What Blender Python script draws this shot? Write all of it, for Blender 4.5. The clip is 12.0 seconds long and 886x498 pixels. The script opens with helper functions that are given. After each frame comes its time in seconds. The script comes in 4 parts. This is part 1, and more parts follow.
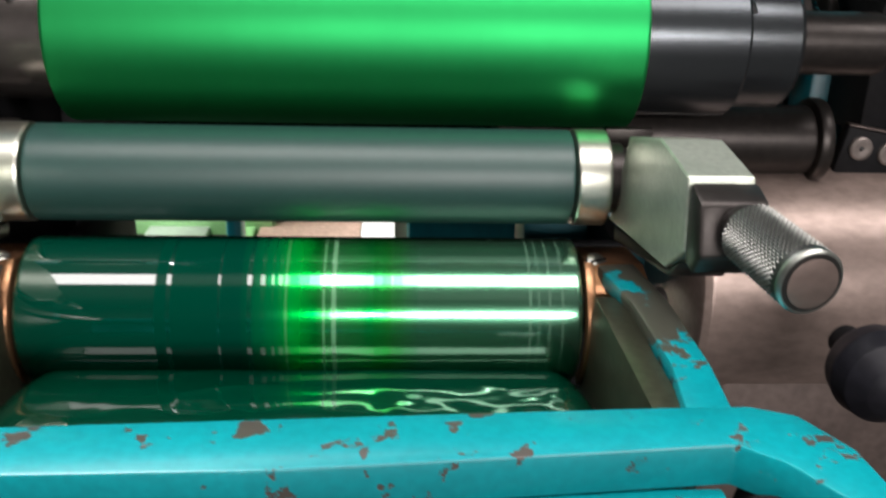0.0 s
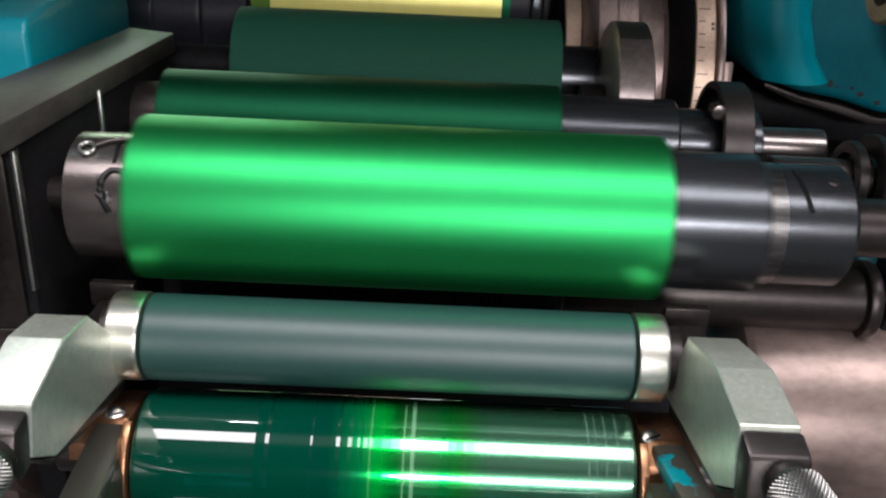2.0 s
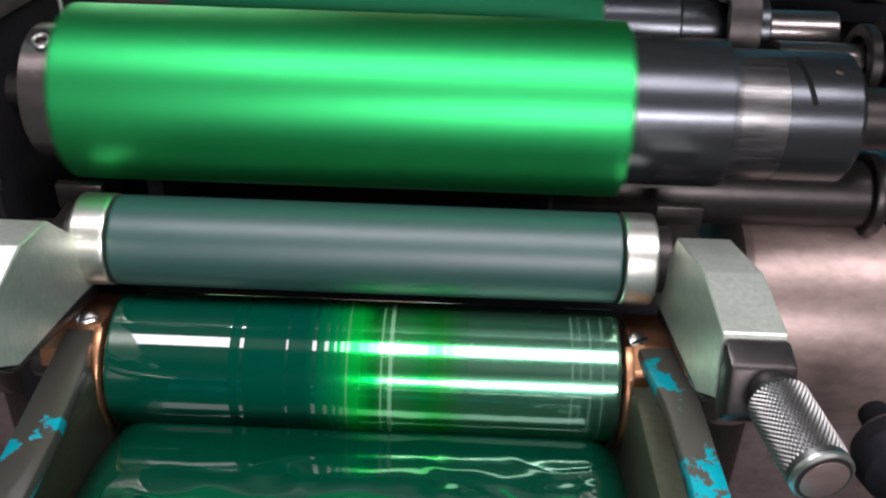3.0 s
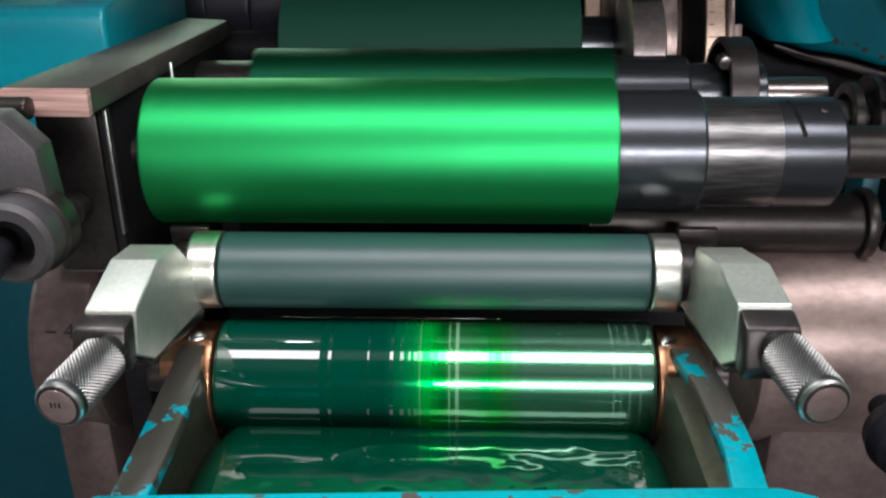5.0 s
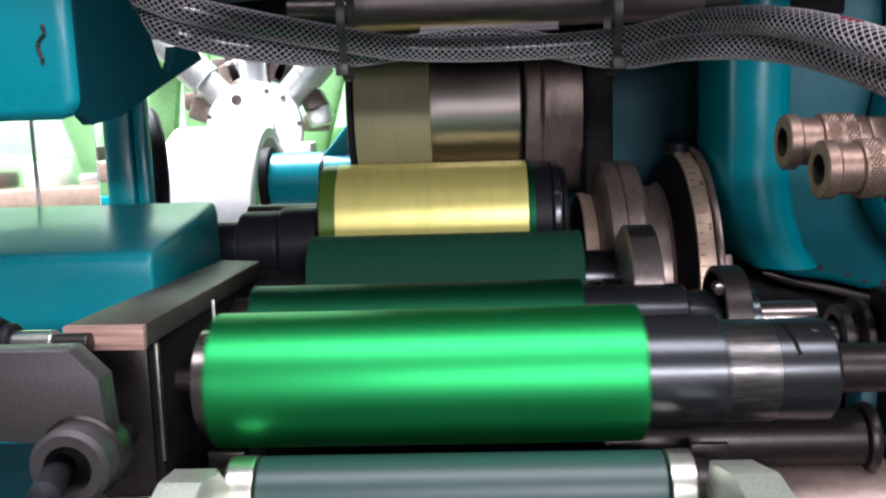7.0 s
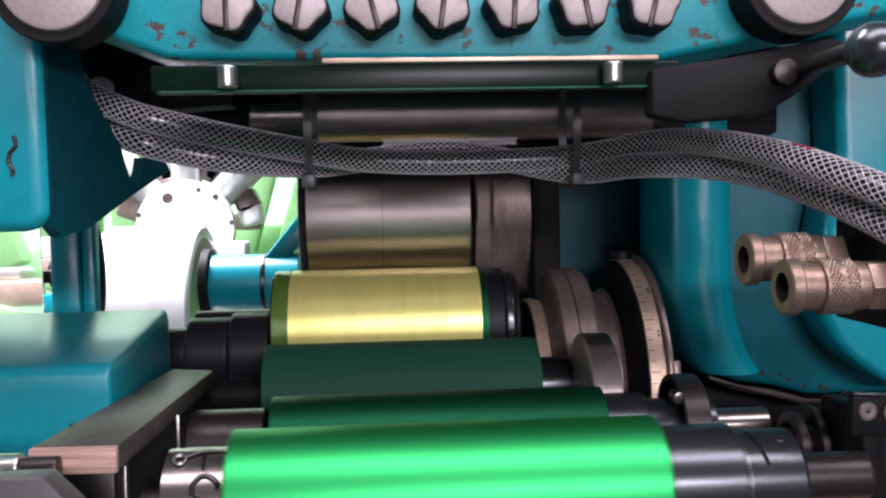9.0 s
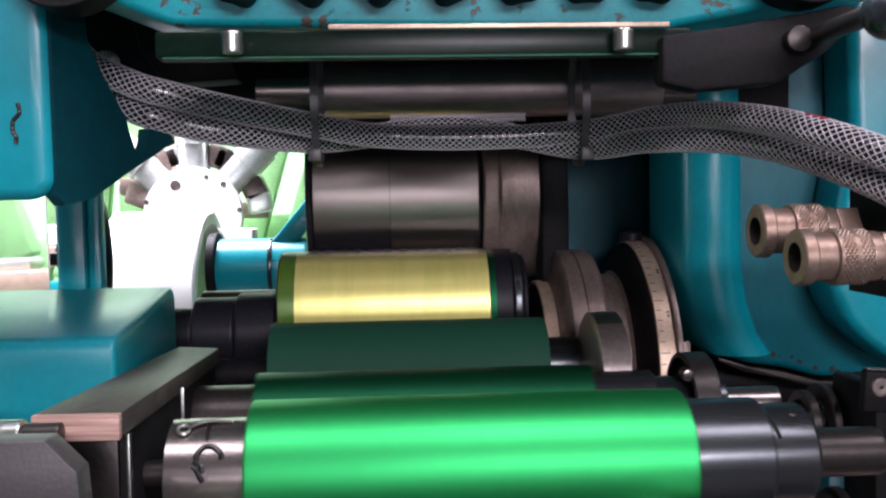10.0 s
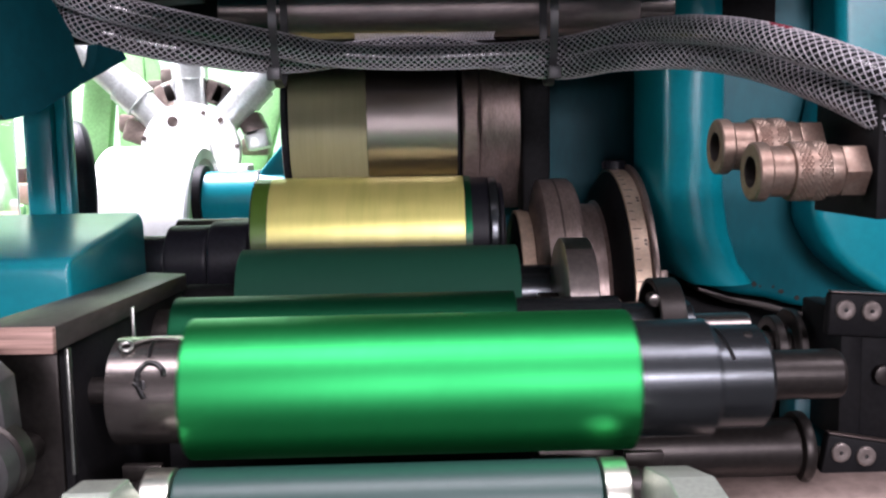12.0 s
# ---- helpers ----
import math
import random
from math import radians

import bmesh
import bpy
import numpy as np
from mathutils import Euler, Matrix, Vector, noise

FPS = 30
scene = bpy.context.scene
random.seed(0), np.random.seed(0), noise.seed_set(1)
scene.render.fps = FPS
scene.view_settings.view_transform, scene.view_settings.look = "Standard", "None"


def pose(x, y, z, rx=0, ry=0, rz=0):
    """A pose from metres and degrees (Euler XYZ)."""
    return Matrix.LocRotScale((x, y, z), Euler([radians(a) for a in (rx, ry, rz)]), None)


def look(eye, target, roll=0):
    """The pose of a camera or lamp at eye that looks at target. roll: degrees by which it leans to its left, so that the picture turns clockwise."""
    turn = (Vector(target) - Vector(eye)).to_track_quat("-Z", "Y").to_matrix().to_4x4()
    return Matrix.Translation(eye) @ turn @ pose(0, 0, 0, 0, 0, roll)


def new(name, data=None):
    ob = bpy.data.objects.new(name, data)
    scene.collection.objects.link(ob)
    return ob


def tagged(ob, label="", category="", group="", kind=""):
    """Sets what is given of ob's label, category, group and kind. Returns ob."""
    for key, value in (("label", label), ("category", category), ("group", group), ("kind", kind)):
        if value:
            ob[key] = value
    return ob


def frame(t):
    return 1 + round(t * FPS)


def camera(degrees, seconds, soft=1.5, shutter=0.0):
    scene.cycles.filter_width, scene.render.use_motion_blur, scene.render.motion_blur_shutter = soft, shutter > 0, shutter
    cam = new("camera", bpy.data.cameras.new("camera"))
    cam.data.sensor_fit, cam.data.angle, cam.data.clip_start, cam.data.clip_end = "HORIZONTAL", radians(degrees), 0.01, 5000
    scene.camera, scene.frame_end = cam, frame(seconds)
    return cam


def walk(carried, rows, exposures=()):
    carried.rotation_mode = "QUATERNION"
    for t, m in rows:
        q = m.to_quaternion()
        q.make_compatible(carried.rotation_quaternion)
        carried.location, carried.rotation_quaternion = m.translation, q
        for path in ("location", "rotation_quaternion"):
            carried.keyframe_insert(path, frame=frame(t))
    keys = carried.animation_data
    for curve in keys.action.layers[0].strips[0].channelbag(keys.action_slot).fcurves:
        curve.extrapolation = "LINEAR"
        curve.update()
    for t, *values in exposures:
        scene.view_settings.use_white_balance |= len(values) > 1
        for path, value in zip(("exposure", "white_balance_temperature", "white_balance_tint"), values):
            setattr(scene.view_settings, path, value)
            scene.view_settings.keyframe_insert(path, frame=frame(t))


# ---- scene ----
cam = camera(52.6, 12.0, soft=2.2, shutter=0.35)
PATH = [
    (0, (0.135, 0.15, 1.433), (0.243, 2.005, 0.695), 1.6),
    (0.5, (0.134, 0.128, 1.448), (0.119, 2.02, 0.798), -0.3),
    (1, (0.121, 0.101, 1.46), (0.17, 1.977, 0.768), 0.9),
    (1.5, (0.107, 0.15, 1.551), (0.167, 1.968, 0.718), 3.3),
    (2, (0.118, 0.153, 1.543), (0.123, 1.981, 0.731), 2.6),
    (2.5, (0.139, 0.167, 1.543), (0.124, 1.915, 0.571), 2.5),
    (3, (0.136, 0.175, 1.539), (0.115, 1.887, 0.505), 1.8),
    (3.2, (0.143, 0.17, 1.54), (0.103, 1.888, 0.518), 0.9),
    (4.8, (0.107, 0.085, 1.534), (0.081, 1.921, 0.74), 0.0),
    (5, (0.12, 0.079, 1.528), (0.041, 1.914, 0.736), -0.6),
    (5.5, (0.124, 0.061, 1.517), (0.031, 1.934, 0.82), -1.2),
    (6, (0.124, 0.079, 1.54), (0.022, 2.006, 1.013), -1.9),
    (6.5, (0.137, 0.077, 1.537), (0.008, 2.03, 1.129), -2.6),
    (7, (0.109, 0.036, 1.536), (0.03, 2.012, 1.238), -1.8),
    (7.5, (0.075, 0.018, 1.555), (0.094, 2.005, 1.327), -0.7),
    (9.3, (0.069, 0.033, 1.548), (0.189, 2.027, 1.46), -1.2),
    (9.5, (0.076, 0.03, 1.542), (0.19, 2.025, 1.455), -1.2),
    (10, (0.07, 0.038, 1.534), (0.169, 2.033, 1.43), -1.0),
    (10.5, (0.067, 0.054, 1.526), (0.167, 2.047, 1.386), -0.9),
    (11, (0.073, 0.063, 1.532), (0.179, 2.052, 1.359), -0.6),
    (11.5, (0.091, 0.056, 1.528), (0.165, 2.045, 1.335), -0.7),
    (12, (0.116, 0.049, 1.514), (0.165, 2.036, 1.291), -1.0),
]
EXPOSURES = [
    (0, -0.14, 6600, 7), (1.5, -0.14, 6500, 8), (2.5, 0.02, 6200, 16), (3.2, 0.06, 6200, 16), (5, -0.04, 6200, 11),
    (6.5, -0.04, 6150, 14), (7.5, 0.0, 6100, 16), (9.5, 0.0, 6150, 21), (11, 0.06, 6150, 21), (12, 0.13, 6150, 21),
]
walk(cam, [(t, look(eye, target, roll)) for t, eye, target, roll in PATH], EXPOSURES)

# ---- light ----
world = bpy.data.worlds.new("hall")
world.use_nodes = True
world.node_tree.nodes["Background"].inputs[0].default_value = (0.75, 0.85, 0.9, 1)
world.node_tree.nodes["Background"].inputs[1].default_value = 0.03
scene.world = world


def lamp(name, eye, target, sx, sy, watts, colour=(1, 0.97, 0.92)):
    d = bpy.data.lights.new(name, "AREA")
    d.shape, d.size, d.size_y, d.energy, d.color = "RECTANGLE", sx, sy, watts, colour
    ob = new(name, d)
    ob.matrix_world = look(eye, target)
    return ob


WARM = (1, 0.925, 0.94)
lamp("tube_lamp", (0.45, 0.05, 2.60), (0.45, 0.6, 1.35), 2.00, 0.42, 29, WARM)
# added low fill that lifts the parts under the hood; no fixture here
lamp("low_fill_lamp", (0.15, -4.4, 1.40), (0.15, 0.6, 1.45), 2.2, 0.22, 24, WARM)
lamp("tube_lamp", (0.85, -3.4, 2.45), (0.85, 0.6, 1.35), 1.9, 0.26, 108, WARM)
lamp("ceiling_lamp", (-0.9, 1.75, 3.5), (-0.5, 1.75, 1.3), 1.8, 1.0, 470, (1, 0.97, 1))
# added fill from the left for faces turned that way
lamp("side_fill_lamp", (-2.4, 1.35, 2.0), (0.35, 0.86, 1.5), 1.0, 0.5, 30, (0.97, 1, 0.97))

# ---- materials ----


def mat(name, colour, rough=0.5, metal=0.0, var=0.15, scale=40.0, bump=0.1, stain=None, stain_amt=0.5, stain_scale=9.0,
        coat=0.0, stretch=(1, 1, 1), aniso=0.0, spec=0.5, random_tint=0.0):
    """Procedural surface: fine grain, broad stains, roughness break-up and relief."""
    m = bpy.data.materials.new(name)
    m.use_nodes = True
    nt = m.node_tree
    N, L = nt.nodes, nt.links
    b = N["Principled BSDF"]
    tc = N.new("ShaderNodeTexCoord")
    mp = N.new("ShaderNodeMapping")
    mp.inputs["Scale"].default_value = stretch
    L.new(tc.outputs["Object"], mp.inputs[0])
    n1 = N.new("ShaderNodeTexNoise")
    n1.inputs["Scale"].default_value = scale * 10
    n1.inputs["Detail"].default_value = 5
    L.new(mp.outputs[0], n1.inputs["Vector"])
    n2 = N.new("ShaderNodeTexNoise")
    n2.inputs["Scale"].default_value = stain_scale
    n2.inputs["Detail"].default_value = 7
    n2.inputs["Roughness"].default_value = 0.65
    L.new(mp.outputs[0], n2.inputs["Vector"])
    r1 = N.new("ShaderNodeValToRGB")
    lo = tuple(max(0, c * (1 - var)) for c in colour)
    hi = tuple(min(1, c * (1 + var)) for c in colour)
    r1.color_ramp.elements[0].position, r1.color_ramp.elements[1].position = 0.35, 0.65
    r1.color_ramp.elements[0].color, r1.color_ramp.elements[1].color = (*lo, 1), (*hi, 1)
    L.new(n1.outputs["Fac"], r1.inputs[0])
    mx = N.new("ShaderNodeMix")
    mx.data_type = "RGBA"
    r2 = N.new("ShaderNodeValToRGB")
    r2.color_ramp.elements[0].position, r2.color_ramp.elements[1].position = 0.45, 0.72
    r2.color_ramp.elements[1].color = (stain_amt, stain_amt, stain_amt, 1)
    L.new(n2.outputs["Fac"], r2.inputs[0])
    L.new(r2.outputs[0], mx.inputs[0])
    L.new(r1.outputs[0], mx.inputs[6])
    s = stain or tuple(c * 0.55 for c in colour)
    mx.inputs[7].default_value = (*s, 1)
    L.new(mx.outputs[2], b.inputs["Base Color"])
    mr = N.new("ShaderNodeMapRange")
    mr.inputs[3].default_value, mr.inputs[4].default_value = max(0.03, rough * 0.75), min(1, rough * 1.3)
    L.new(n2.outputs["Fac"], mr.inputs[0])
    L.new(mr.outputs[0], b.inputs["Roughness"])
    b.inputs["Metallic"].default_value = metal
    b.inputs["Anisotropic"].default_value = aniso
    b.inputs["Specular IOR Level"].default_value = spec
    b.inputs["Coat Weight"].default_value = coat
    b.inputs["Coat Roughness"].default_value = 0.08
    if bump:
        bp = N.new("ShaderNodeBump")
        bp.inputs["Strength"].default_value = bump
        bp.inputs["Distance"].default_value = 0.001
        L.new(n1.outputs["Fac"], bp.inputs["Height"])
        L.new(bp.outputs[0], b.inputs["Normal"])
    return m


def worn_paint(name, paint, under, amount, scale=16.0, rough=0.35, along=0.0):
    """Paint chipped through to bare metal, with a grimy rim round each chip."""
    m = mat(name, paint, rough, 0, 0.08, 30, 0.12, tuple(c * 0.5 for c in paint), 0.5, 7)
    nt = m.node_tree
    N, L = nt.nodes, nt.links
    b = N["Principled BSDF"]
    old = b.inputs["Base Color"].links[0].from_socket
    tc = N.new("ShaderNodeTexCoord")
    nz = N.new("ShaderNodeTexNoise")
    nz.inputs["Scale"].default_value, nz.inputs["Detail"].default_value = scale, 8
    nz.inputs["Roughness"].default_value = 0.62
    L.new(tc.outputs["Object"], nz.inputs["Vector"])
    rp = N.new("ShaderNodeValToRGB")
    rp.color_ramp.elements[0].position, rp.color_ramp.elements[1].position = amount, amount + 0.015
    # handling wears the far end more than the near end
    sp = N.new("ShaderNodeSeparateXYZ")
    L.new(tc.outputs["Object"], sp.inputs[0])
    wear = N.new("ShaderNodeMath")
    wear.operation = "MULTIPLY_ADD"
    wear.inputs[1].default_value = along
    L.new(sp.outputs[1], wear.inputs[0])
    L.new(nz.outputs["Fac"], wear.inputs[2])
    L.new(wear.outputs[0], rp.inputs[0])
    mx = N.new("ShaderNodeMix")
    mx.data_type = "RGBA"
    L.new(rp.outputs[0], mx.inputs[0])
    L.new(old, mx.inputs[6])
    mx.inputs[7].default_value = (*under, 1)
    L.new(mx.outputs[2], b.inputs["Base Color"])
    bp = N.new("ShaderNodeBump")
    bp.inputs["Strength"].default_value, bp.inputs["Distance"].default_value = 0.5, 0.0006
    bp.invert = True
    L.new(rp.outputs[0], bp.inputs["Height"])
    L.new(bp.outputs[0], b.inputs["Normal"])
    return m


TEAL = (0.0, 0.275, 0.33)
M = {
    "teal": mat("teal_paint", TEAL, 0.30, 0, 0.05, 15, 0.05, (0.0, 0.20, 0.25), 0.5, 5, coat=0.15),
    "teal_worn": worn_paint("worn_teal_paint", (0.0, 0.29, 0.33), (0.070, 0.060, 0.052), 0.605, 62),
    "teal_bare": worn_paint("mostly_bare_teal_paint", (0.0, 0.33, 0.38), (0.075, 0.075, 0.058), 0.50, 34, along=1.9),
    "teal_barer": worn_paint("nearly_bare_teal_paint", (0.0, 0.33, 0.40), (0.060, 0.058, 0.046), 0.43, 34, along=1.9),
    "oily_gear": mat("oily_brown_gear_steel", (0.36, 0.28, 0.248), 0.36, 0.55, 0.14, 20, 0.10, (0.07, 0.055, 0.05), 0.7, 14, stretch=(3, 1, 1)),
    "knob_core": mat("dark_knob_steel", (0.10, 0.10, 0.095), 0.36, 0.9, 0.1, 30, 0.05),
    "cam_steel": mat("worn_cam_steel", (0.22, 0.19, 0.175), 0.34, 0.7, 0.12, 25, 0.08, (0.09, 0.075, 0.068), 0.7, 18),
    "drip": mat("oily_black_drip_plate", (0.003, 0.012, 0.007), 0.30, 0, 0.2, 20, 0.02, (0.004, 0.008, 0.005), 0.5, 10, spec=0.18),
    "rivet_steel": mat("oiled_rivet_steel", (0.26, 0.225, 0.205), 0.42, 0.6, 0.12, 40, 0.10, (0.12, 0.09, 0.08), 0.6, 60),
    "pink_board": mat("pinkish_brown_board", (0.42, 0.28, 0.22), 0.6, 0, 0.15, 10, 0.05),
    "pale_green": mat("pale_green_panel", (0.42, 0.58, 0.42), 0.5, 0, 0.1, 3, 0.02, (0.16, 0.42, 0.16), 0.9, 4),
    "steel": mat("machined_steel", (0.55, 0.56, 0.52), 0.32, 1, 0.08, 30, 0.08, (0.35, 0.38, 0.32), 0.6, 14),
    "bracket": mat("bare_aluminium_bracket", (0.56, 0.60, 0.51), 0.38, 0.70, 0.08, 40, 0.12, (0.30, 0.35, 0.28), 0.6, 26),
    "ring": mat("polished_nickel_ring", (0.76, 0.77, 0.67), 0.33, 1, 0.05, 30, 0.03),
    "grey_steel": mat("blued_steel", (0.070, 0.078, 0.084), 0.24, 0.8, 0.10, 30, 0.05, (0.06, 0.065, 0.065), 0.6, 12, stretch=(1, 4, 4)),
    "brown_steel": mat("oiled_brown_steel", (0.30, 0.23, 0.20), 0.34, 0.55, 0.12, 20, 0.10, (0.10, 0.075, 0.066), 0.8, 9, stretch=(0.6, 1, 1)),
    "dark_steel": mat("dark_oily_steel", (0.048, 0.042, 0.038), 0.36, 0.7, 0.15, 25, 0.10, (0.035, 0.03, 0.03), 0.6, 12),
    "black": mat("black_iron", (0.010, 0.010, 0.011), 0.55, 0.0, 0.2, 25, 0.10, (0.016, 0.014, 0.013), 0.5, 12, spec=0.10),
    "black_gloss": mat("black_gloss_plastic", (0.012, 0.012, 0.016), 0.45, 0, 0.2, 25, 0.03, spec=0.22),
    "grey_arm": mat("grey_cast_arm", (0.060, 0.056, 0.056), 0.48, 0.3, 0.08, 40, 0.15, (0.09, 0.09, 0.09), 0.5, 14),
    "bronze": mat("bronze_ring_metal", (0.72, 0.56, 0.42), 0.40, 0.55, 0.08, 30, 0.04, (0.40, 0.27, 0.18), 0.6, 20),
    "copper": mat("copper_seal", (0.58, 0.30, 0.16), 0.35, 0.9, 0.08, 40, 0.08, (0.28, 0.15, 0.09), 0.5, 30),
    "brass": mat("aged_brass", (0.29, 0.220, 0.175), 0.40, 0.75, 0.15, 40, 0.10, (0.20, 0.11, 0.08), 0.8, 45),
    # copy of the teal with shade put into its colour
    "teal_shaded": mat("shaded_teal_paint", (0.0, 0.080, 0.100), 0.4, 0, 0.1, 15, 0.05, (0.01, 0.05, 0.06), 0.6, 5),
    "collar_steel": mat("oiled_collar_steel", (0.24, 0.215, 0.20), 0.24, 0.9, 0.10, 30, 0.05, (0.08, 0.07, 0.065), 0.6, 16, stretch=(1, 4, 4)),
    "pipe_steel": mat("polished_brown_pipe", (0.52, 0.45, 0.43), 0.36, 0.85, 0.08, 30, 0.04, (0.14, 0.115, 0.11), 0.6, 10, stretch=(0.4, 1, 1)),
    # darker brown: oil stain, plus the left drum's shade put into the colour
    "dark_stained_steel": mat("dark_stained_drum_steel", (0.115, 0.088, 0.078), 0.36, 0.5, 0.12, 20, 0.1, (0.045, 0.034, 0.03), 0.8, 16),
    "oily_plate": mat("oily_olive_plate", (0.085, 0.088, 0.058), 0.34, 0.6, 0.12, 25, 0.06, (0.035, 0.036, 0.025), 0.7, 24),
    "knob_steel": mat("knurled_knob_steel", (0.30, 0.30, 0.28), 0.34, 1, 0.1, 30, 0.05, (0.14, 0.14, 0.13), 0.6, 30),
    # teal darkened to hold shade; the stain is oily smears
    "teal_half_shade": mat("half_shade_teal_paint", (0.0, 0.125, 0.155), 0.42, 0, 0.06, 15, 0.05, (0.0, 0.065, 0.085), 0.9, 9, stretch=(1, 1, 0.4), spec=0.25),
    # teal with deep shade in the colour, for inner cheek and left column
    "teal_deep_shade": mat("deep_shade_teal_paint", (0.0, 0.036, 0.046), 0.40, 0, 0.1, 15, 0.05, (0.0, 0.022, 0.03), 0.6, 7, spec=0.3),
    "worn_steel": mat("polished_worn_steel", (0.14, 0.14, 0.135), 0.28, 0.9, 0.4, 40, 0.05, (0.12, 0.115, 0.11), 0.7, 30, stretch=(0.12, 1, 1)),
    "rubber": mat("ink_stained_rubber", (0.017, 0.064, 0.054), 0.42, 0, 0.05, 60, 0.02, (0.012, 0.050, 0.040), 0.5, 6, stretch=(0.3, 1, 1), spec=0.8),
    "dull_green": mat("dark_green_ink_film", (0.005, 0.078, 0.042), 0.75, 0, 0.06, 50, 0.03, (0.008, 0.10, 0.058), 0.5, 5, stretch=(0.3, 1, 1)),
    "satin_green": mat("satin_green_ink_film", (0.028, 0.40, 0.108), 0.435, 1.0, 0.04, 50, 0.015, (0.018, 0.27, 0.075), 0.6, 8, stretch=(0.3, 1, 1), spec=0.1),
    "mid_green": mat("mid_green_ink_film", (0.005, 0.095, 0.038), 0.48, 0.85, 0.05, 50, 0.02, (0.005, 0.07, 0.028), 0.5, 5, stretch=(0.3, 1, 1)),
    "ink": mat("wet_green_ink", (0.000, 0.040, 0.020), 0.05, 0, 0.1, 10, 0.0, (0.001, 0.045, 0.022), 0.5, 12, spec=0.9),
    "black_key": mat("ink_key_rubber", (0.38, 0.33, 0.32), 0.42, 0.1, 0.1, 30, 0.1),
    "wood": mat("pale_laminate_edge", (0.46, 0.29, 0.24), 0.6, 0, 0.35, 6, 0.3, (0.25, 0.15, 0.11), 0.6, 20, stretch=(0.3, 1, 14)),
    "bar_top": mat("scuffed_flat_bar", (0.055, 0.047, 0.042), 0.50, 0.1, 0.25, 25, 0.15, (0.035, 0.03, 0.027), 0.7, 14, stretch=(1, 0.25, 1)),
    "white": mat("white_enamel", (0.8, 0.8, 0.78), 0.35, 0, 0.03, 20, 0.02),
    "lime": mat("lime_green_machine_paint", (0.26, 0.52, 0.22), 0.35, 0, 0.1, 20, 0.02),
    "galv": mat("galvanised_pipe", (0.6, 0.62, 0.6), 0.35, 0.7, 0.1, 20, 0.05),
    "wall": mat("grey_hall_wall", (0.17, 0.17, 0.17), 0.8, 0, 0.05, 2, 0.05, (0.05, 0.05, 0.05), 0.4, 0.8),
    "floor": mat("grey_hall_floor", (0.06, 0.06, 0.058), 0.5, 0, 0.1, 2, 0.05, (0.08, 0.08, 0.08), 0.5, 0.9),
    "braid": mat("white_braid_thread", (0.66, 0.63, 0.66), 0.28, 0, 0.1, 60, 0.0, (0.55, 0.52, 0.54), 0.5, 10),
    "hose": mat("dark_hose_core", (0.014, 0.013, 0.014), 0.18, 0, 0.2, 30, 0.0, (0.022, 0.021, 0.022), 0.5, 12, coat=0.5),
    "red": mat("red_print", (0.28, 0.02, 0.04), 0.4),
    "tie": mat("grey_cable_tie", (0.06, 0.06, 0.062), 0.4, 0, 0.1, 30, 0.0),
    "mark": mat("black_paint_mark", (0.006, 0.006, 0.006), 0.35, 0, 0.1, 30, 0.0),
    "cream": mat("cream_printed_film", (0.36, 0.34, 0.19), 0.42, 0.1, 0.12, 20, 0.0, (0.25, 0.26, 0.12), 0.5, 22, stretch=(12, 1, 1)),
    "band_steel": mat("ground_cylinder_steel", (0.33, 0.29, 0.27), 0.30, 1, 0.02, 30, 0.0, (0.30, 0.265, 0.25), 0.3, 8, stretch=(8, 1, 1)),
    "plate": mat("yellow_photopolymer_plate", (0.92, 0.84, 0.27), 0.36, 0.45, 0.05, 30, 0.0, (0.55, 0.60, 0.14), 0.4, 14, stretch=(4, 1, 1)),
    "plate_dark": mat("inked_plate_edge_green", (0.10, 0.20, 0.03), 0.3, 0.2, 0.1, 30, 0.0),
    "gap": mat("grey_plate_clamp", (0.13, 0.135, 0.11), 0.35, 0.6, 0.15, 20, 0.05),
}


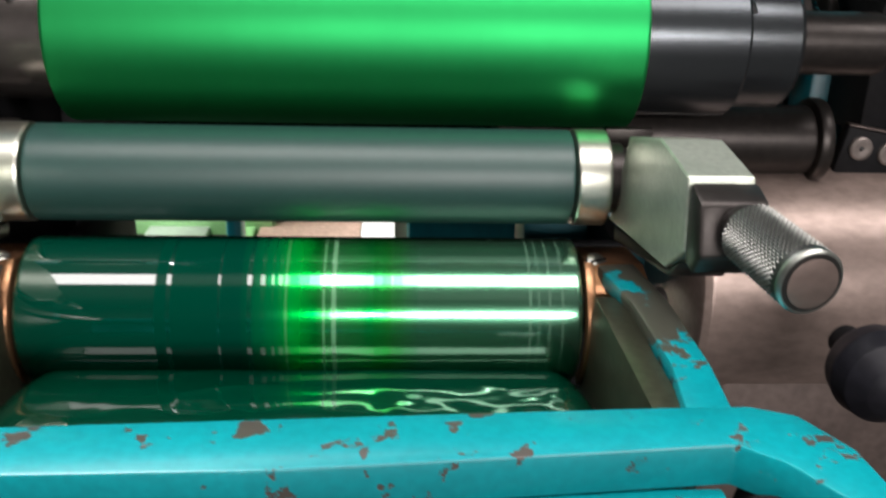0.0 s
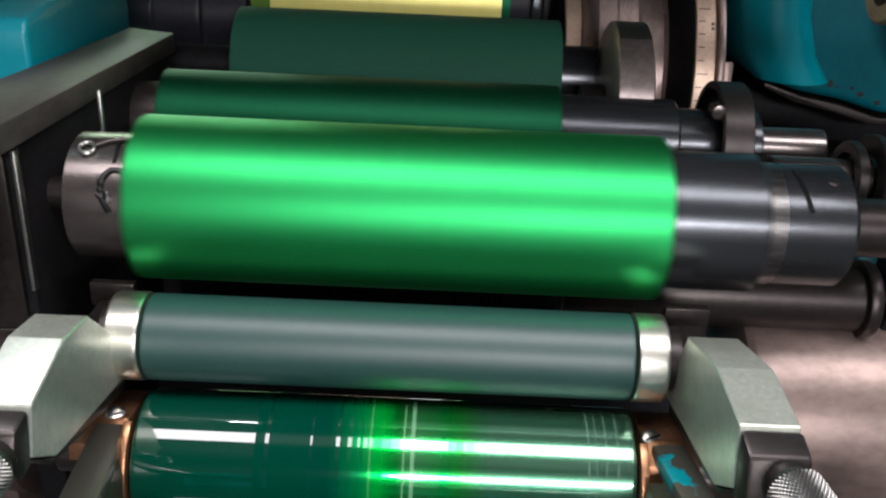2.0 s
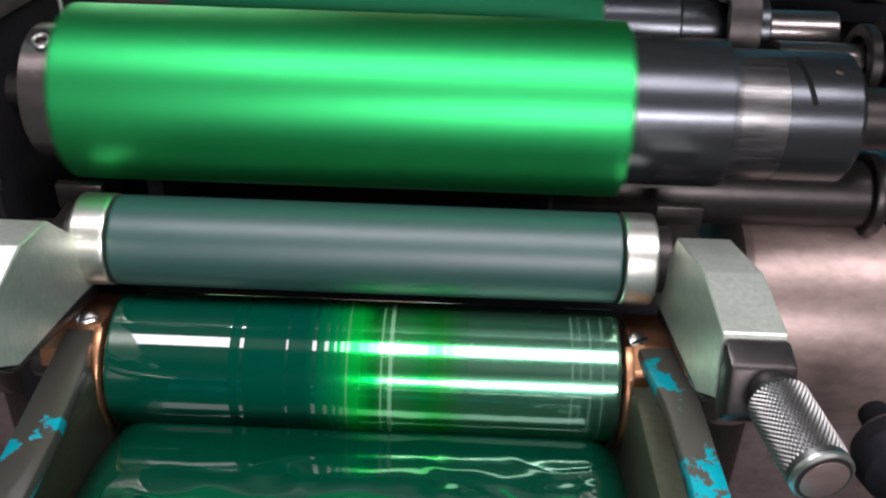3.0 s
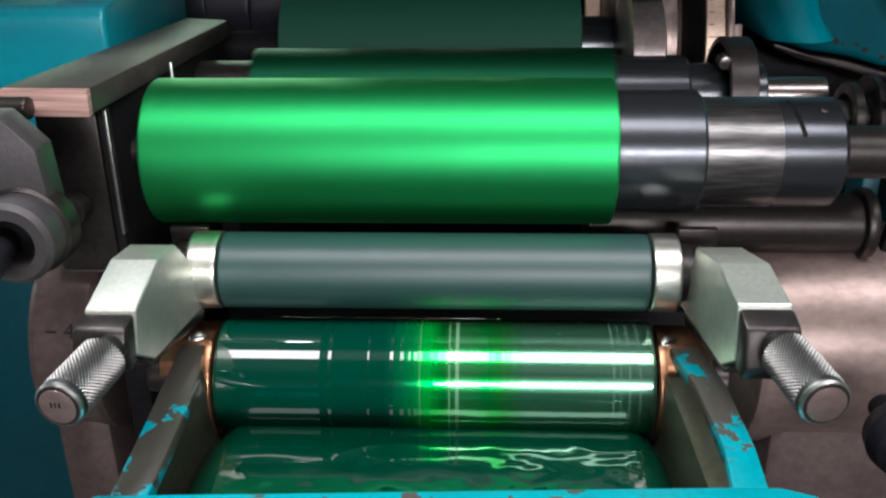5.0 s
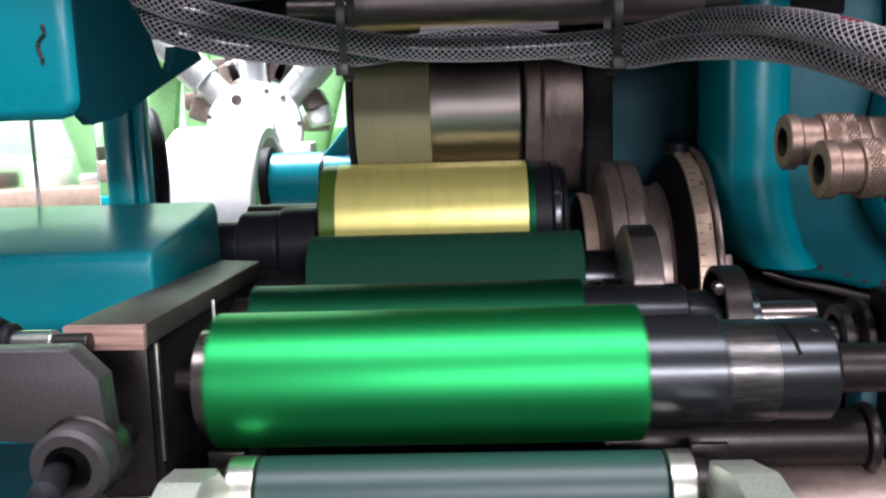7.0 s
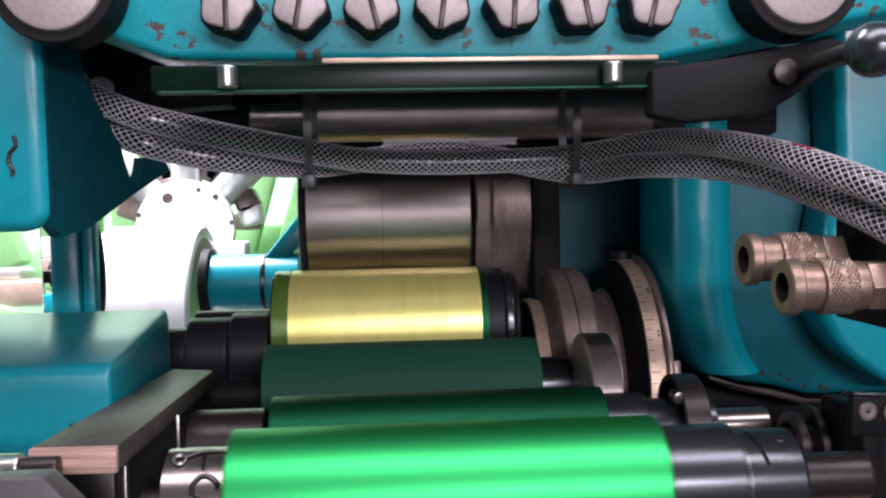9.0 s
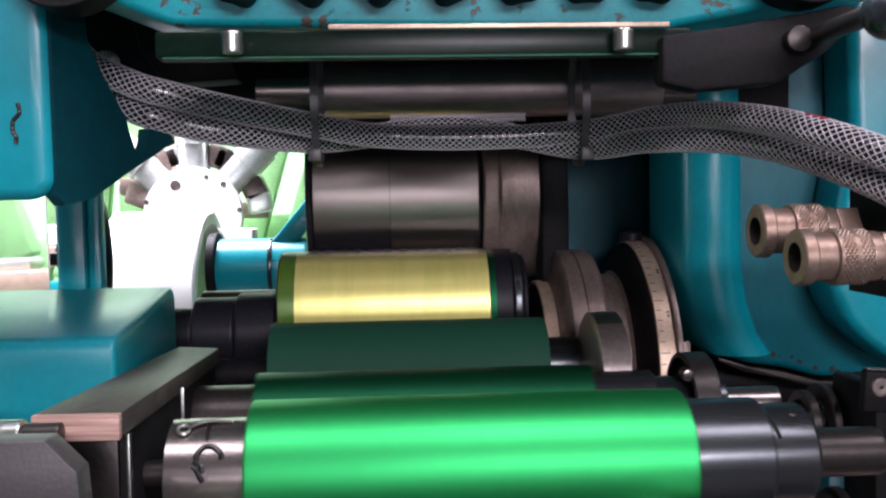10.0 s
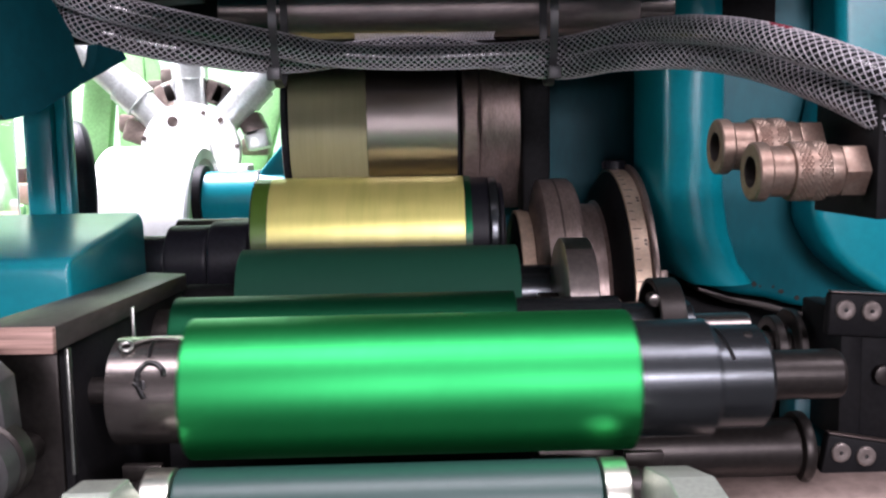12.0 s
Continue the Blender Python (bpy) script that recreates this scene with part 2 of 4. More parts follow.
def glossy_ink():
    """Wet ink over a steel roller: thick and dark on one part, thin and bright on the other, with scraped lines."""
    m = bpy.data.materials.new("wet_ink_on_steel_roller")
    m.use_nodes = True
    N, L = m.node_tree.nodes, m.node_tree.links
    b = N["Principled BSDF"]
    tc = N.new("ShaderNodeTexCoord")
    sp = N.new("ShaderNodeSeparateXYZ")
    L.new(tc.outputs["Object"], sp.inputs[0])
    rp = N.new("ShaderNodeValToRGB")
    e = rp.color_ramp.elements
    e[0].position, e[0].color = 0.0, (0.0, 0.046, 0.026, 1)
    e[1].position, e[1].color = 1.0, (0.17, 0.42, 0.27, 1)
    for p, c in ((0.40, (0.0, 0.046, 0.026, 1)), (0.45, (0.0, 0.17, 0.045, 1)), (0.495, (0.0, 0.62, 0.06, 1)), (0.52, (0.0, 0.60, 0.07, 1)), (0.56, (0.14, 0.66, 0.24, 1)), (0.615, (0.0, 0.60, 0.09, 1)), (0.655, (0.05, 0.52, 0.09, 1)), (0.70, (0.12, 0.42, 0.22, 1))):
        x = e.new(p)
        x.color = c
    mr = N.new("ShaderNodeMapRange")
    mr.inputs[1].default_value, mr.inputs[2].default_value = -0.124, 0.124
    L.new(sp.outputs[0], mr.inputs[0])
    nz = N.new("ShaderNodeTexNoise")
    nz.inputs["Scale"].default_value, nz.inputs["Detail"].default_value = 90, 3
    mp = N.new("ShaderNodeMapping")
    mp.inputs["Scale"].default_value = (1, 0.02, 0.02)
    L.new(tc.outputs["Object"], mp.inputs[0])
    L.new(mp.outputs[0], nz.inputs["Vector"])
    ad = N.new("ShaderNodeMath")
    ad.operation = "MULTIPLY_ADD"
    ad.inputs[1].default_value = 0.06
    L.new(nz.outputs["Fac"], ad.inputs[0])
    sb = N.new("ShaderNodeMath")
    sb.operation = "SUBTRACT"
    sb.inputs[1].default_value = 0.03
    L.new(mr.outputs[0], ad.inputs[2])
    L.new(ad.outputs[0], sb.inputs[0])
    L.new(sb.outputs[0], rp.inputs[0])
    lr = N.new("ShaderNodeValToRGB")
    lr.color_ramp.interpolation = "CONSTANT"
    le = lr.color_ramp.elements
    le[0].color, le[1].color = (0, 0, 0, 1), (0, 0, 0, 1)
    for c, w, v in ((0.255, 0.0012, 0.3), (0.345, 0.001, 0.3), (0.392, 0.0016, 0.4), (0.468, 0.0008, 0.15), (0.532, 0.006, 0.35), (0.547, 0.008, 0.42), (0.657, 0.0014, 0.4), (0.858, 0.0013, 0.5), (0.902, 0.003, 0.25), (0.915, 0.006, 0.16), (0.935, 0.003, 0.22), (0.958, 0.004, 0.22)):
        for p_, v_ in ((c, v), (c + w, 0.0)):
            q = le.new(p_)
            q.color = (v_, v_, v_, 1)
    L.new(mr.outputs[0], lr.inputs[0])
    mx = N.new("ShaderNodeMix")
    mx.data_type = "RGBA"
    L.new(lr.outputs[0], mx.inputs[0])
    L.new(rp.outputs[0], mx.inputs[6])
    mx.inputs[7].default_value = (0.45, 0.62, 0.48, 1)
    L.new(mx.outputs[2], b.inputs["Base Color"])
    mt = N.new("ShaderNodeMapRange")
    mt.inputs[1].default_value, mt.inputs[2].default_value = 0.41, 0.52
    mt.inputs[3].default_value, mt.inputs[4].default_value = 0.0, 0.92
    L.new(sb.outputs[0], mt.inputs[0])
    # scraped lines carry no bright steel
    inv = N.new("ShaderNodeMath")
    inv.operation = "SUBTRACT"
    inv.inputs[0].default_value = 1.0
    L.new(lr.outputs[0], inv.inputs[1])
    thin = N.new("ShaderNodeMath")
    thin.operation = "MULTIPLY"
    L.new(mt.outputs[0], thin.inputs[0])
    L.new(inv.outputs[0], thin.inputs[1])
    L.new(thin.outputs[0], b.inputs["Metallic"])
    rl = N.new("ShaderNodeTexNoise")
    rl.inputs["Scale"].default_value, rl.inputs["Detail"].default_value = 60, 6
    rl.inputs["Roughness"].default_value = 0.7
    mq = N.new("ShaderNodeMapping")
    mq.inputs["Scale"].default_value = (1, 0.06, 0.06)
    L.new(tc.outputs["Object"], mq.inputs[0])
    L.new(mq.outputs[0], rl.inputs["Vector"])
    bp = N.new("ShaderNodeBump")
    bp.inputs["Strength"].default_value, bp.inputs["Distance"].default_value = 0.08, 0.0008
    L.new(rl.outputs["Fac"], bp.inputs["Height"])
    L.new(bp.outputs[0], b.inputs["Normal"])
    b.inputs["Roughness"].default_value = 0.17
    # the ink is wet and glossy in bands, dull where it has been wiped
    cr = N.new("ShaderNodeValToRGB")
    cr.color_ramp.interpolation = "CONSTANT"
    ce = cr.color_ramp.elements
    ce[0].color, ce[1].position, ce[1].color = (1, 1, 1, 1), 0.70, (1, 1, 1, 1)
    for p, v in ((0.240, 0.0), (0.258, 0.9), (0.266, 0.0), (0.349, 0.8), (0.354, 0.0), (0.402, 0.9), (0.409, 0.0), (0.425, 0.7), (0.430, 0.0), (0.444, 0.7), (0.449, 0.0), (0.457, 0.6), (0.461, 0.1), (0.468, 0.4), (0.475, 0.1), (0.49, 0.3), (0.51, 0.6), (0.53, 1.0), (0.625, 0.35), (0.64, 0.08), (0.655, 0.5), (0.659, 0.08), (0.675, 0.35)):
        q = ce.new(p)
        q.color = (v, v, v, 1)
    L.new(mr.outputs[0], cr.inputs[0])
    L.new(cr.outputs[0], b.inputs["Coat Weight"])
    b.inputs["Specular IOR Level"].default_value = 0.03
    b.inputs["Coat Roughness"].default_value = 0.04
    b.inputs["Coat IOR"].default_value = 1.9
    return m


M["wet_roller"] = glossy_ink()

glass = bpy.data.materials.new("clear_acrylic")
glass.use_nodes = True
gb = glass.node_tree.nodes["Principled BSDF"]
gb.inputs["Base Color"].default_value = (0.93, 0.97, 0.95, 1)
gb.inputs["Transmission Weight"].default_value = 1.0
gb.inputs["Roughness"].default_value = 0.06
gb.inputs["IOR"].default_value = 1.2
M["glass"] = glass

# ---- building tools ----


def part(name, bm, material, parent=None, label="", smooth=True):
    me = bpy.data.meshes.new(name)
    bmesh.ops.recalc_face_normals(bm, faces=bm.faces[:])
    bm.to_mesh(me)
    bm.free()
    if smooth:
        for p in me.polygons:
            p.use_smooth = True
        me.set_sharp_from_angle(angle=radians(32))
    me.materials.append(M[material] if isinstance(material, str) else material)
    ob = new(name, me)
    if parent is not None:
        ob.parent = parent
    if label:
        ob["label"] = label
    return ob


def thing(name, x, y, z, label, category, group="", kind=""):
    ob = new(name)
    ob.empty_display_size = 0.02
    ob.location = (x, y, z)
    return tagged(ob, label, category, group, kind)


def lathe(profile, axis="x", segs=64, cy=0.0, cz=0.0, caps=True, a0=0.0, a1=360.0):
    """A turned solid: profile of (place along the axis, radius)."""
    bm = bmesh.new()
    # holding rings keep long straight runs truly straight
    held = [profile[0]]
    for (u0, r0), (u1, r1) in zip(profile, profile[1:]):
        if abs(u1 - u0) > 0.004 and abs(r1 - r0) < abs(u1 - u0):
            for f in (0.0008 / abs(u1 - u0), 1 - 0.0008 / abs(u1 - u0)):
                held.append((u0 + f * (u1 - u0), r0 + f * (r1 - r0)))
        held.append((u1, r1))
    profile = held
    full = a1 - a0 >= 359.9
    n = segs if full else segs + 1
    rings = []
    for u, r in profile:
        ring = []
        for i in range(n):
            a = radians(a0 + (a1 - a0) * i / segs)
            c, s = r * math.cos(a), r * math.sin(a)
            co = {"x": (u, cy + c, cz + s), "y": (cy + c, u, cz + s), "z": (cy + c, cz + s, u)}[axis]
            ring.append(bm.verts.new(co))
        rings.append(ring)
    for p, q in zip(rings, rings[1:]):
        for i in range(n if full else n - 1):
            bm.faces.new((p[i], p[(i + 1) % n], q[(i + 1) % n], q[i]))
    if caps and full:
        bm.faces.new(rings[0])
        bm.faces.new(rings[-1])
    return bm


def rod(x0, x1, r, cy=0.0, cz=0.0, bev=0.001, axis="x", segs=48):
    b = min(bev, r * 0.45, abs(x1 - x0) * 0.45)
    return lathe([(x0, r - b), (x0 + b * 0.3, r - b * 0.3), (x0 + b, r), (x1 - b, r), (x1 - b * 0.3, r - b * 0.3), (x1, r - b)], axis, segs, cy, cz)


def tube(x0, x1, r_in, r_out, cy=0.0, cz=0.0, bev=0.0008, axis="x", segs=48):
    p = [(x0, r_in), (x0, r_out - bev), (x0 + bev, r_out), (x1 - bev, r_out), (x1, r_out - bev), (x1, r_in), (x0, r_in)]
    return lathe(p, axis, segs, cy, cz, caps=False)


def box(x0, x1, y0, y1, z0, z1, bev=0.001, segs=2):
    bm = bmesh.new()
    bmesh.ops.create_cube(bm, size=1)
    for v in bm.verts:
        v.co = (x0 + (v.co.x + 0.5) * (x1 - x0), y0 + (v.co.y + 0.5) * (y1 - y0), z0 + (v.co.z + 0.5) * (z1 - z0))
    if bev:
        bmesh.ops.bevel(bm, geom=bm.edges[:], offset=bev, segments=segs, affect="EDGES", profile=0.5)
    return bm


def prism(outline, w0, w1, axis="x", bev=0.001, segs=2):
    """An outline in the plane across the axis, given thickness along it."""
    bm = bmesh.new()
    put = {"x": lambda u, v, w: (w, u, v), "y": lambda u, v, w: (u, w, v), "z": lambda u, v, w: (u, v, w)}[axis]
    a = [bm.verts.new(put(u, v, w0)) for u, v in outline]
    b = [bm.verts.new(put(u, v, w1)) for u, v in outline]
    bm.faces.new(a)
    bm.faces.new(b[::-1])
    for i in range(len(a)):
        j = (i + 1) % len(a)
        bm.faces.new((a[i], b[i], b[j], a[j]))
    bmesh.ops.recalc_face_normals(bm, faces=bm.faces[:])
    if bev:
        bmesh.ops.bevel(bm, geom=bm.edges[:], offset=bev, segments=segs, affect="EDGES", profile=0.5)
    return bm


def turned(bm, m):
    bm.transform(m)
    return bm


def spline(points, n):
    """Catmull-Rom through the points."""
    p = [Vector(q) for q in points]
    p = [2 * p[0] - p[1]] + p + [2 * p[-1] - p[-2]]
    out = []
    k = len(p) - 3
    for i in range(n):
        s = min(i / (n - 1) * k, k - 1e-6)
        j, f = int(s), s - int(s)
        a, b, c, d = p[j:j + 4]
        out.append(0.5 * (2 * b + (c - a) * f + (2 * a - 5 * b + 4 * c - d) * f * f + (3 * b - a - 3 * c + d) * f ** 3))
    return out


def sweep(points, r, segs=12, bm=None, caps=True):
    bm = bm or bmesh.new()
    up = Vector((0, 0.3, 1)).normalized()
    rings = []
    for i, p in enumerate(points):
        t = (points[min(i + 1, len(points) - 1)] - points[max(i - 1, 0)]).normalized()
        s = t.cross(up).normalized()
        u = s.cross(t)
        rings.append([bm.verts.new(p + r * (math.cos(a) * s + math.sin(a) * u)) for a in (2 * math.pi * k / segs for k in range(segs))])
    for a, b in zip(rings, rings[1:]):
        for k in range(segs):
            bm.faces.new((a[k], a[(k + 1) % segs], b[(k + 1) % segs], b[k]))
    if caps:
        bm.faces.new(rings[0])
        bm.faces.new(rings[-1][::-1])
    return bm


def dome_screw(name, parent, material, m, r=0.005, h=0.003, slot=True, label=""):
    bm = lathe([(0, r), (h * 0.5, r), (h * 0.85, r * 0.8), (h, r * 0.45)], "z", 20)
    ob = part(name, turned(bm, m), material, parent, label)
    if slot:
        part("slot", turned(box(-r * 0.85, r * 0.85, -r * 0.12, r * 0.12, h * 0.7, h * 1.08, 0), m), "mark", ob)
    return ob


# ---- the hall ----
part("floor", box(-4, 4, -5, 6, -0.1, 0, 0), "floor")
tagged(bpy.data.objects["floor"], "grey sealed concrete factory floor", "floor", kind="structure")
for nm, b in (("wall_north", (-4, 4, 6, 6.1, 0, 4)), ("wall_south", (-4, 4, -5.1, -5, 0, 4)), ("wall_east", (4, 4.1, -5, 6, 0, 4)), ("wall_west", (-4.1, -4, -5, 6, 0, 4))):
    tagged(part(nm, box(*b, 0), "wall"), "grey painted factory hall wall", "wall", kind="structure")
tagged(part("ceiling", box(-4, 4, -5, 6, 4, 4.1, 0), "wall"), "grey factory hall ceiling", "ceiling", kind="structure")

# ---- inking unit: rollers ----
XM = 0.095


def fountain_roller():
    t = thing("fountain_roller", XM, 0.537, 1.248, "steel ink fountain roller coated in wet glossy green ink", "roller")
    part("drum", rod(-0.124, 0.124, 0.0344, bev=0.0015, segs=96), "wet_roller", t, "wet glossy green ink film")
    part("shaft", rod(-0.17, 0.17, 0.011), "dark_steel", t)
    return t


def ductor_roller():
    t = thing("ductor_roller", XM, 0.552, 1.310, "grey-green rubber ductor roller with bright nickel end rings", "roller")
    part("rubber_sleeve", rod(-0.122, 0.121, 0.0221, bev=0.0008, segs=72), "rubber", t, "ink-stained grey-green rubber sleeve")
    for s, x0, x1 in ((-1, -0.1405, -0.1235), (1, 0.1225, 0.138)):
        part("end_ring", rod(x0, x1, 0.0226, bev=0.0012, segs=56), "ring", t, "bright nickel end ring")
        part("bearing_neck", rod(min(s * 0.136, s * 0.146), max(s * 0.136, s * 0.146), 0.0165), "dark_steel", t)
        part("shaft_end", rod(min(s * 0.14, s * 0.165), max(s * 0.14, s * 0.165), 0.009), "dark_steel", t)
    return t


def vibrator_roller():
    t = thing("vibrator_roller", XM, 0.602, 1.367, "satin green inked vibrator roller sliding on blued steel shaft", "roller")
    sleeve = part("sleeve", rod(-0.1365, 0.1365, 0.0438, bev=0.0012, segs=96), "satin_green", t, "satin green ink film")
    part("collar", lathe([(-0.169, 0.030), (-0.1675, 0.0335), (-0.10, 0.0335)], "x", 64), "collar_steel", t, "oiled steel collar with black painted mark")
    part("shaft_end", lathe([(-0.205, 0.004), (-0.198, 0.0085), (-0.168, 0.0085)], "x", 32), "dark_steel", t)
    part("collar", lathe([(0.1367, 0.034), (0.1367, 0.0370), (0.185, 0.0370), (0.1868, 0.0352)], "x", 64), "grey_steel", sleeve, "blued steel collar")
    part("worn_band", tube(0.120, 0.198, 0.030, 0.03260), "worn_steel", t, "brushed worn band")
    part("collar", lathe([(0.04, 0.0325), (0.2315, 0.0325), (0.2345, 0.0295)], "x", 64), "grey_steel", t, "blued steel collar with slot")
    part("shaft_end", rod(0.233, 0.286, 0.0158, bev=0.003), "dark_steel", t, "oily shaft end with worn tip")
    # slot cut and little set screw on the narrow collar
    arc = [Vector((0.203 + 0.00012 * (a - 100), math.cos(radians(a)) * 0.0326, math.sin(radians(a)) * 0.0326)) for a in range(100, 152, 4)]
    part("slot", sweep(arc, 0.0012, 6), "mark", t, "narrow dark slot")
    dome_screw("set_screw", t, "dark_steel", pose(0.222, math.cos(radians(115)) * 0.0323, math.sin(radians(115)) * 0.0323, 25, 0, 0), 0.003, 0.0012)
    # brushed-on mark like a hook on the narrow left collar
    on = lambda x, a: Vector((x, math.cos(radians(a)) * 0.0337, math.sin(radians(a)) * 0.0337))
    stroke = [on(-0.1440 + 0.0001 * k, 98 + 4 * k) for k in range(9)]
    part("painted_line", sweep(stroke, 0.0011, 6), "mark", t, "black brushed paint mark")
    hook = [on(-0.1330, 152), on(-0.1342, 145), on(-0.1385, 138.5), on(-0.1440, 138), on(-0.1478, 146), on(-0.1482, 157), on(-0.1462, 167), on(-0.1440, 174)]
    part("painted_mark", sweep(spline(hook, 60), 0.0018, 6), "mark", t, "black brushed paint mark")
    tail = [on(-0.1500, 158), on(-0.1470, 162), on(-0.1450, 158), on(-0.1440, 165)]
    part("painted_tail", sweep(spline(tail, 24), 0.0016, 6), "mark", t, "black brushed paint mark")
    eye = turned(sweep([Vector((0.0036 * math.cos(a), 0, 0.0036 * math.sin(a))) for a in (2 * math.pi * k / 20 for k in range(21))], 0.0010, 8), pose(-0.158, -0.017, 0.0315, -60, 0, 10))
    part("eye_pin", eye, "steel", t, "bent wire eye pin")
    part("pin_wire", sweep(spline([(-0.1545, -0.015, 0.0320), (-0.148, -0.011, 0.0335), (-0.140, -0.009, 0.0340), (-0.130, -0.008, 0.0330)], 16), 0.0011, 8), "dark_steel", t)
    return t, sleeve


F_ROLLER = fountain_roller()
D_ROLLER = ductor_roller()
V_ROLLER, V_SLEEVE = vibrator_roller()

rubber2 = thing("transfer_roller", XM, 0.678, 1.346, "dark green inked rubber transfer roller", "roller")
rubber2_drum = part("sleeve", rod(-0.13, 0.13, 0.033, segs=80), "dull_green", rubber2)
part("shaft", rod(-0.20, 0.24, 0.012), "black", rubber2)

second = thing("rear_vibrator_roller", 0.066, 0.750, 1.3657, "green inked rear vibrator roller on steel shaft", "roller")
second_drum = part("sleeve", rod(-0.133, 0.133, 0.035, segs=80), "mid_green", second)
part("collar", lathe([(-0.166, 0.022), (-0.164, 0.026), (-0.10, 0.026)], "x", 48), "dark_steel", second)
part("collar", lathe([(0.10, 0.0295), (0.205, 0.0295), (0.207, 0.027)], "x", 56), "grey_steel", second)
part("collar", lathe([(0.205, 0.024), (0.262, 0.024), (0.264, 0.021)], "x", 48), "grey_steel", second)
part("shaft", rod(0.26, 0.31, 0.0135), "collar_steel", second)
tie = tube(0.236, 0.246, 0.0235, 0.0265)
part("clamp_ring", tie, "dark_steel", second)
part("strap_loop", tube(0.231, 0.251, 0.0385, 0.0430), "dark_steel", second, "bent steel strap loop")
part("strap_screw", turned(rod(-0.004, 0.008, 0.005, axis="y"), pose(0.228, -0.026, 0.030)), "collar_steel", second)
part("clamp_ball", lathe([(-0.006, 0.0005), (-0.0045, 0.004), (0, 0.006), (0.0045, 0.004), (0.006, 0.0005)], "z", 20, 0.2505, -0.016), "collar_steel", second)

form = thing("form_roller", 0.078, 0.870, 1.3795, "dull dark green rubber form roller touching the plate cylinder", "roller")
form_drum = part("sleeve", rod(-0.126, 0.126, 0.045, segs=80), "dull_green", form)
part("shaft", rod(-0.19, 0.20, 0.014), "black", form)
part("bearing_collar", rod(0.127, 0.165, 0.026), "grey_steel", form)

# ---- plate cylinder and impression cylinder ----
PY, PZ, PR = 0.98, 1.426, 0.060
plate_cyl = thing("plate_cylinder", 0.066, PY, PZ, "spinning plate cylinder with yellow printing plate and green edges", "cylinder")
PSPIN = part("core", rod(-0.118, 0.118, PR - 0.002, segs=96), "black_gloss", plate_cyl)


def shell(x0, x1, r, a0, a1, thick=0.0012, n=48):
    """A bent sheet round the axis."""
    bm = bmesh.new()
    rows = []
    for i in range(n + 1):
        a = radians(a0 + (a1 - a0) * i / n)
        c, s = math.cos(a), math.sin(a)
        rows.append([bm.verts.new((x, rr * c, rr * s)) for x, rr in ((x0, r - thick), (x0, r), (x1, r), (x1, r - thick))])
    for p, q in zip(rows, rows[1:]):
        for k in range(4):
            bm.faces.new((p[k], p[(k + 1) % 4], q[(k + 1) % 4], q[k]))
    bm.faces.new(rows[0])
    bm.faces.new(rows[-1][::-1])
    return bm


part("plate", shell(-0.100, 0.094, PR, 33, 327), "plate", PSPIN, "yellow printing plate wet with ink")
part("plate_edge", shell(-0.116, -0.1005, PR - 0.0003, 30, 330), "plate_dark", PSPIN, "dark green inked plate edge")
part("plate_edge", shell(0.0945, 0.101, PR - 0.0003, 30, 330), "mid_green", PSPIN, "bright green inked plate edge")
part("clamp_bar", shell(-0.116, 0.101, PR - 0.001, -32, 32), "gap", PSPIN, "grey plate clamp bar with dark slots")
random.seed(4)
for k in range(12):
    x = -0.085 + k * 0.0148 + random.uniform(-0.002, 0.002)
    part("clamp_slot", shell(x, x + random.uniform(0.006, 0.011), PR + 0.0002, -2 + random.uniform(-3, 3), 16 + random.uniform(-3, 6), 0.0008, 5), "mark", PSPIN)
part("shaft", rod(-0.20, 0.138, 0.02), "dark_steel", plate_cyl)
part("bearer_ring", rod(0.1185, 0.128, 0.0585, bev=0.002, segs=80), "grey_steel", plate_cyl, "bright steel bearer ring")
part("bearer_ring", rod(0.129, 0.134, 0.052, bev=0.002, segs=80), "black_gloss", plate_cyl)
for x0, x1, r in ((-0.160, -0.120, 0.041), (-0.203, -0.1605, 0.037), (-0.232, -0.2035, 0.027)):
    part("bearing_housing", rod(x0, x1, r, -0.02, -0.022, bev=0.003, segs=72), "black_gloss", plate_cyl, "glossy black bearing housing")

# gears and the graduated dial turn on a shaft of their own beside the plate cylinder
GY, GZ = 1.01, 1.352
gear = thing("register_gear", 0.0, GY, GZ, "oily brown steel gears with bronze graduated register dial", "gear")
part("shaft", rod(0.205, 0.345, 0.02), "dark_steel", gear)
part("ring_face", lathe([(0.209, 0.050), (0.213, 0.082), (0.2165, 0.092)], "x", 64), "black", gear)
part("bronze_ring", tube(0.217, 0.231, 0.060, 0.0945, bev=0.001, segs=72), "bronze", gear, "worn bronze ring")
part("gear_body", lathe([(0.2315, 0.100), (0.236, 0.122), (0.240, 0.128), (0.272, 0.128), (0.276, 0.124), (0.277, 0.108)], "x", 96), "oily_gear", gear, "oily brown steel gear blank")
part("groove", tube(0.2545, 0.2565, 0.120, 0.1284, bev=0.0003, segs=96), "dark_stained_steel", gear)
part("hub", lathe([(0.277, 0.100), (0.300, 0.100), (0.303, 0.104)], "x", 72), "oily_gear", gear)
part("flange", lathe([(0.303, 0.104), (0.309, 0.124), (0.3165, 0.1345)], "x", 96), "black", gear, "black flange face")
dial = part("graduated_ring", tube(0.317, 0.334, 0.060, 0.1365, bev=0.001, segs=96), "bronze", gear, "bronze ring with engraved graduations")
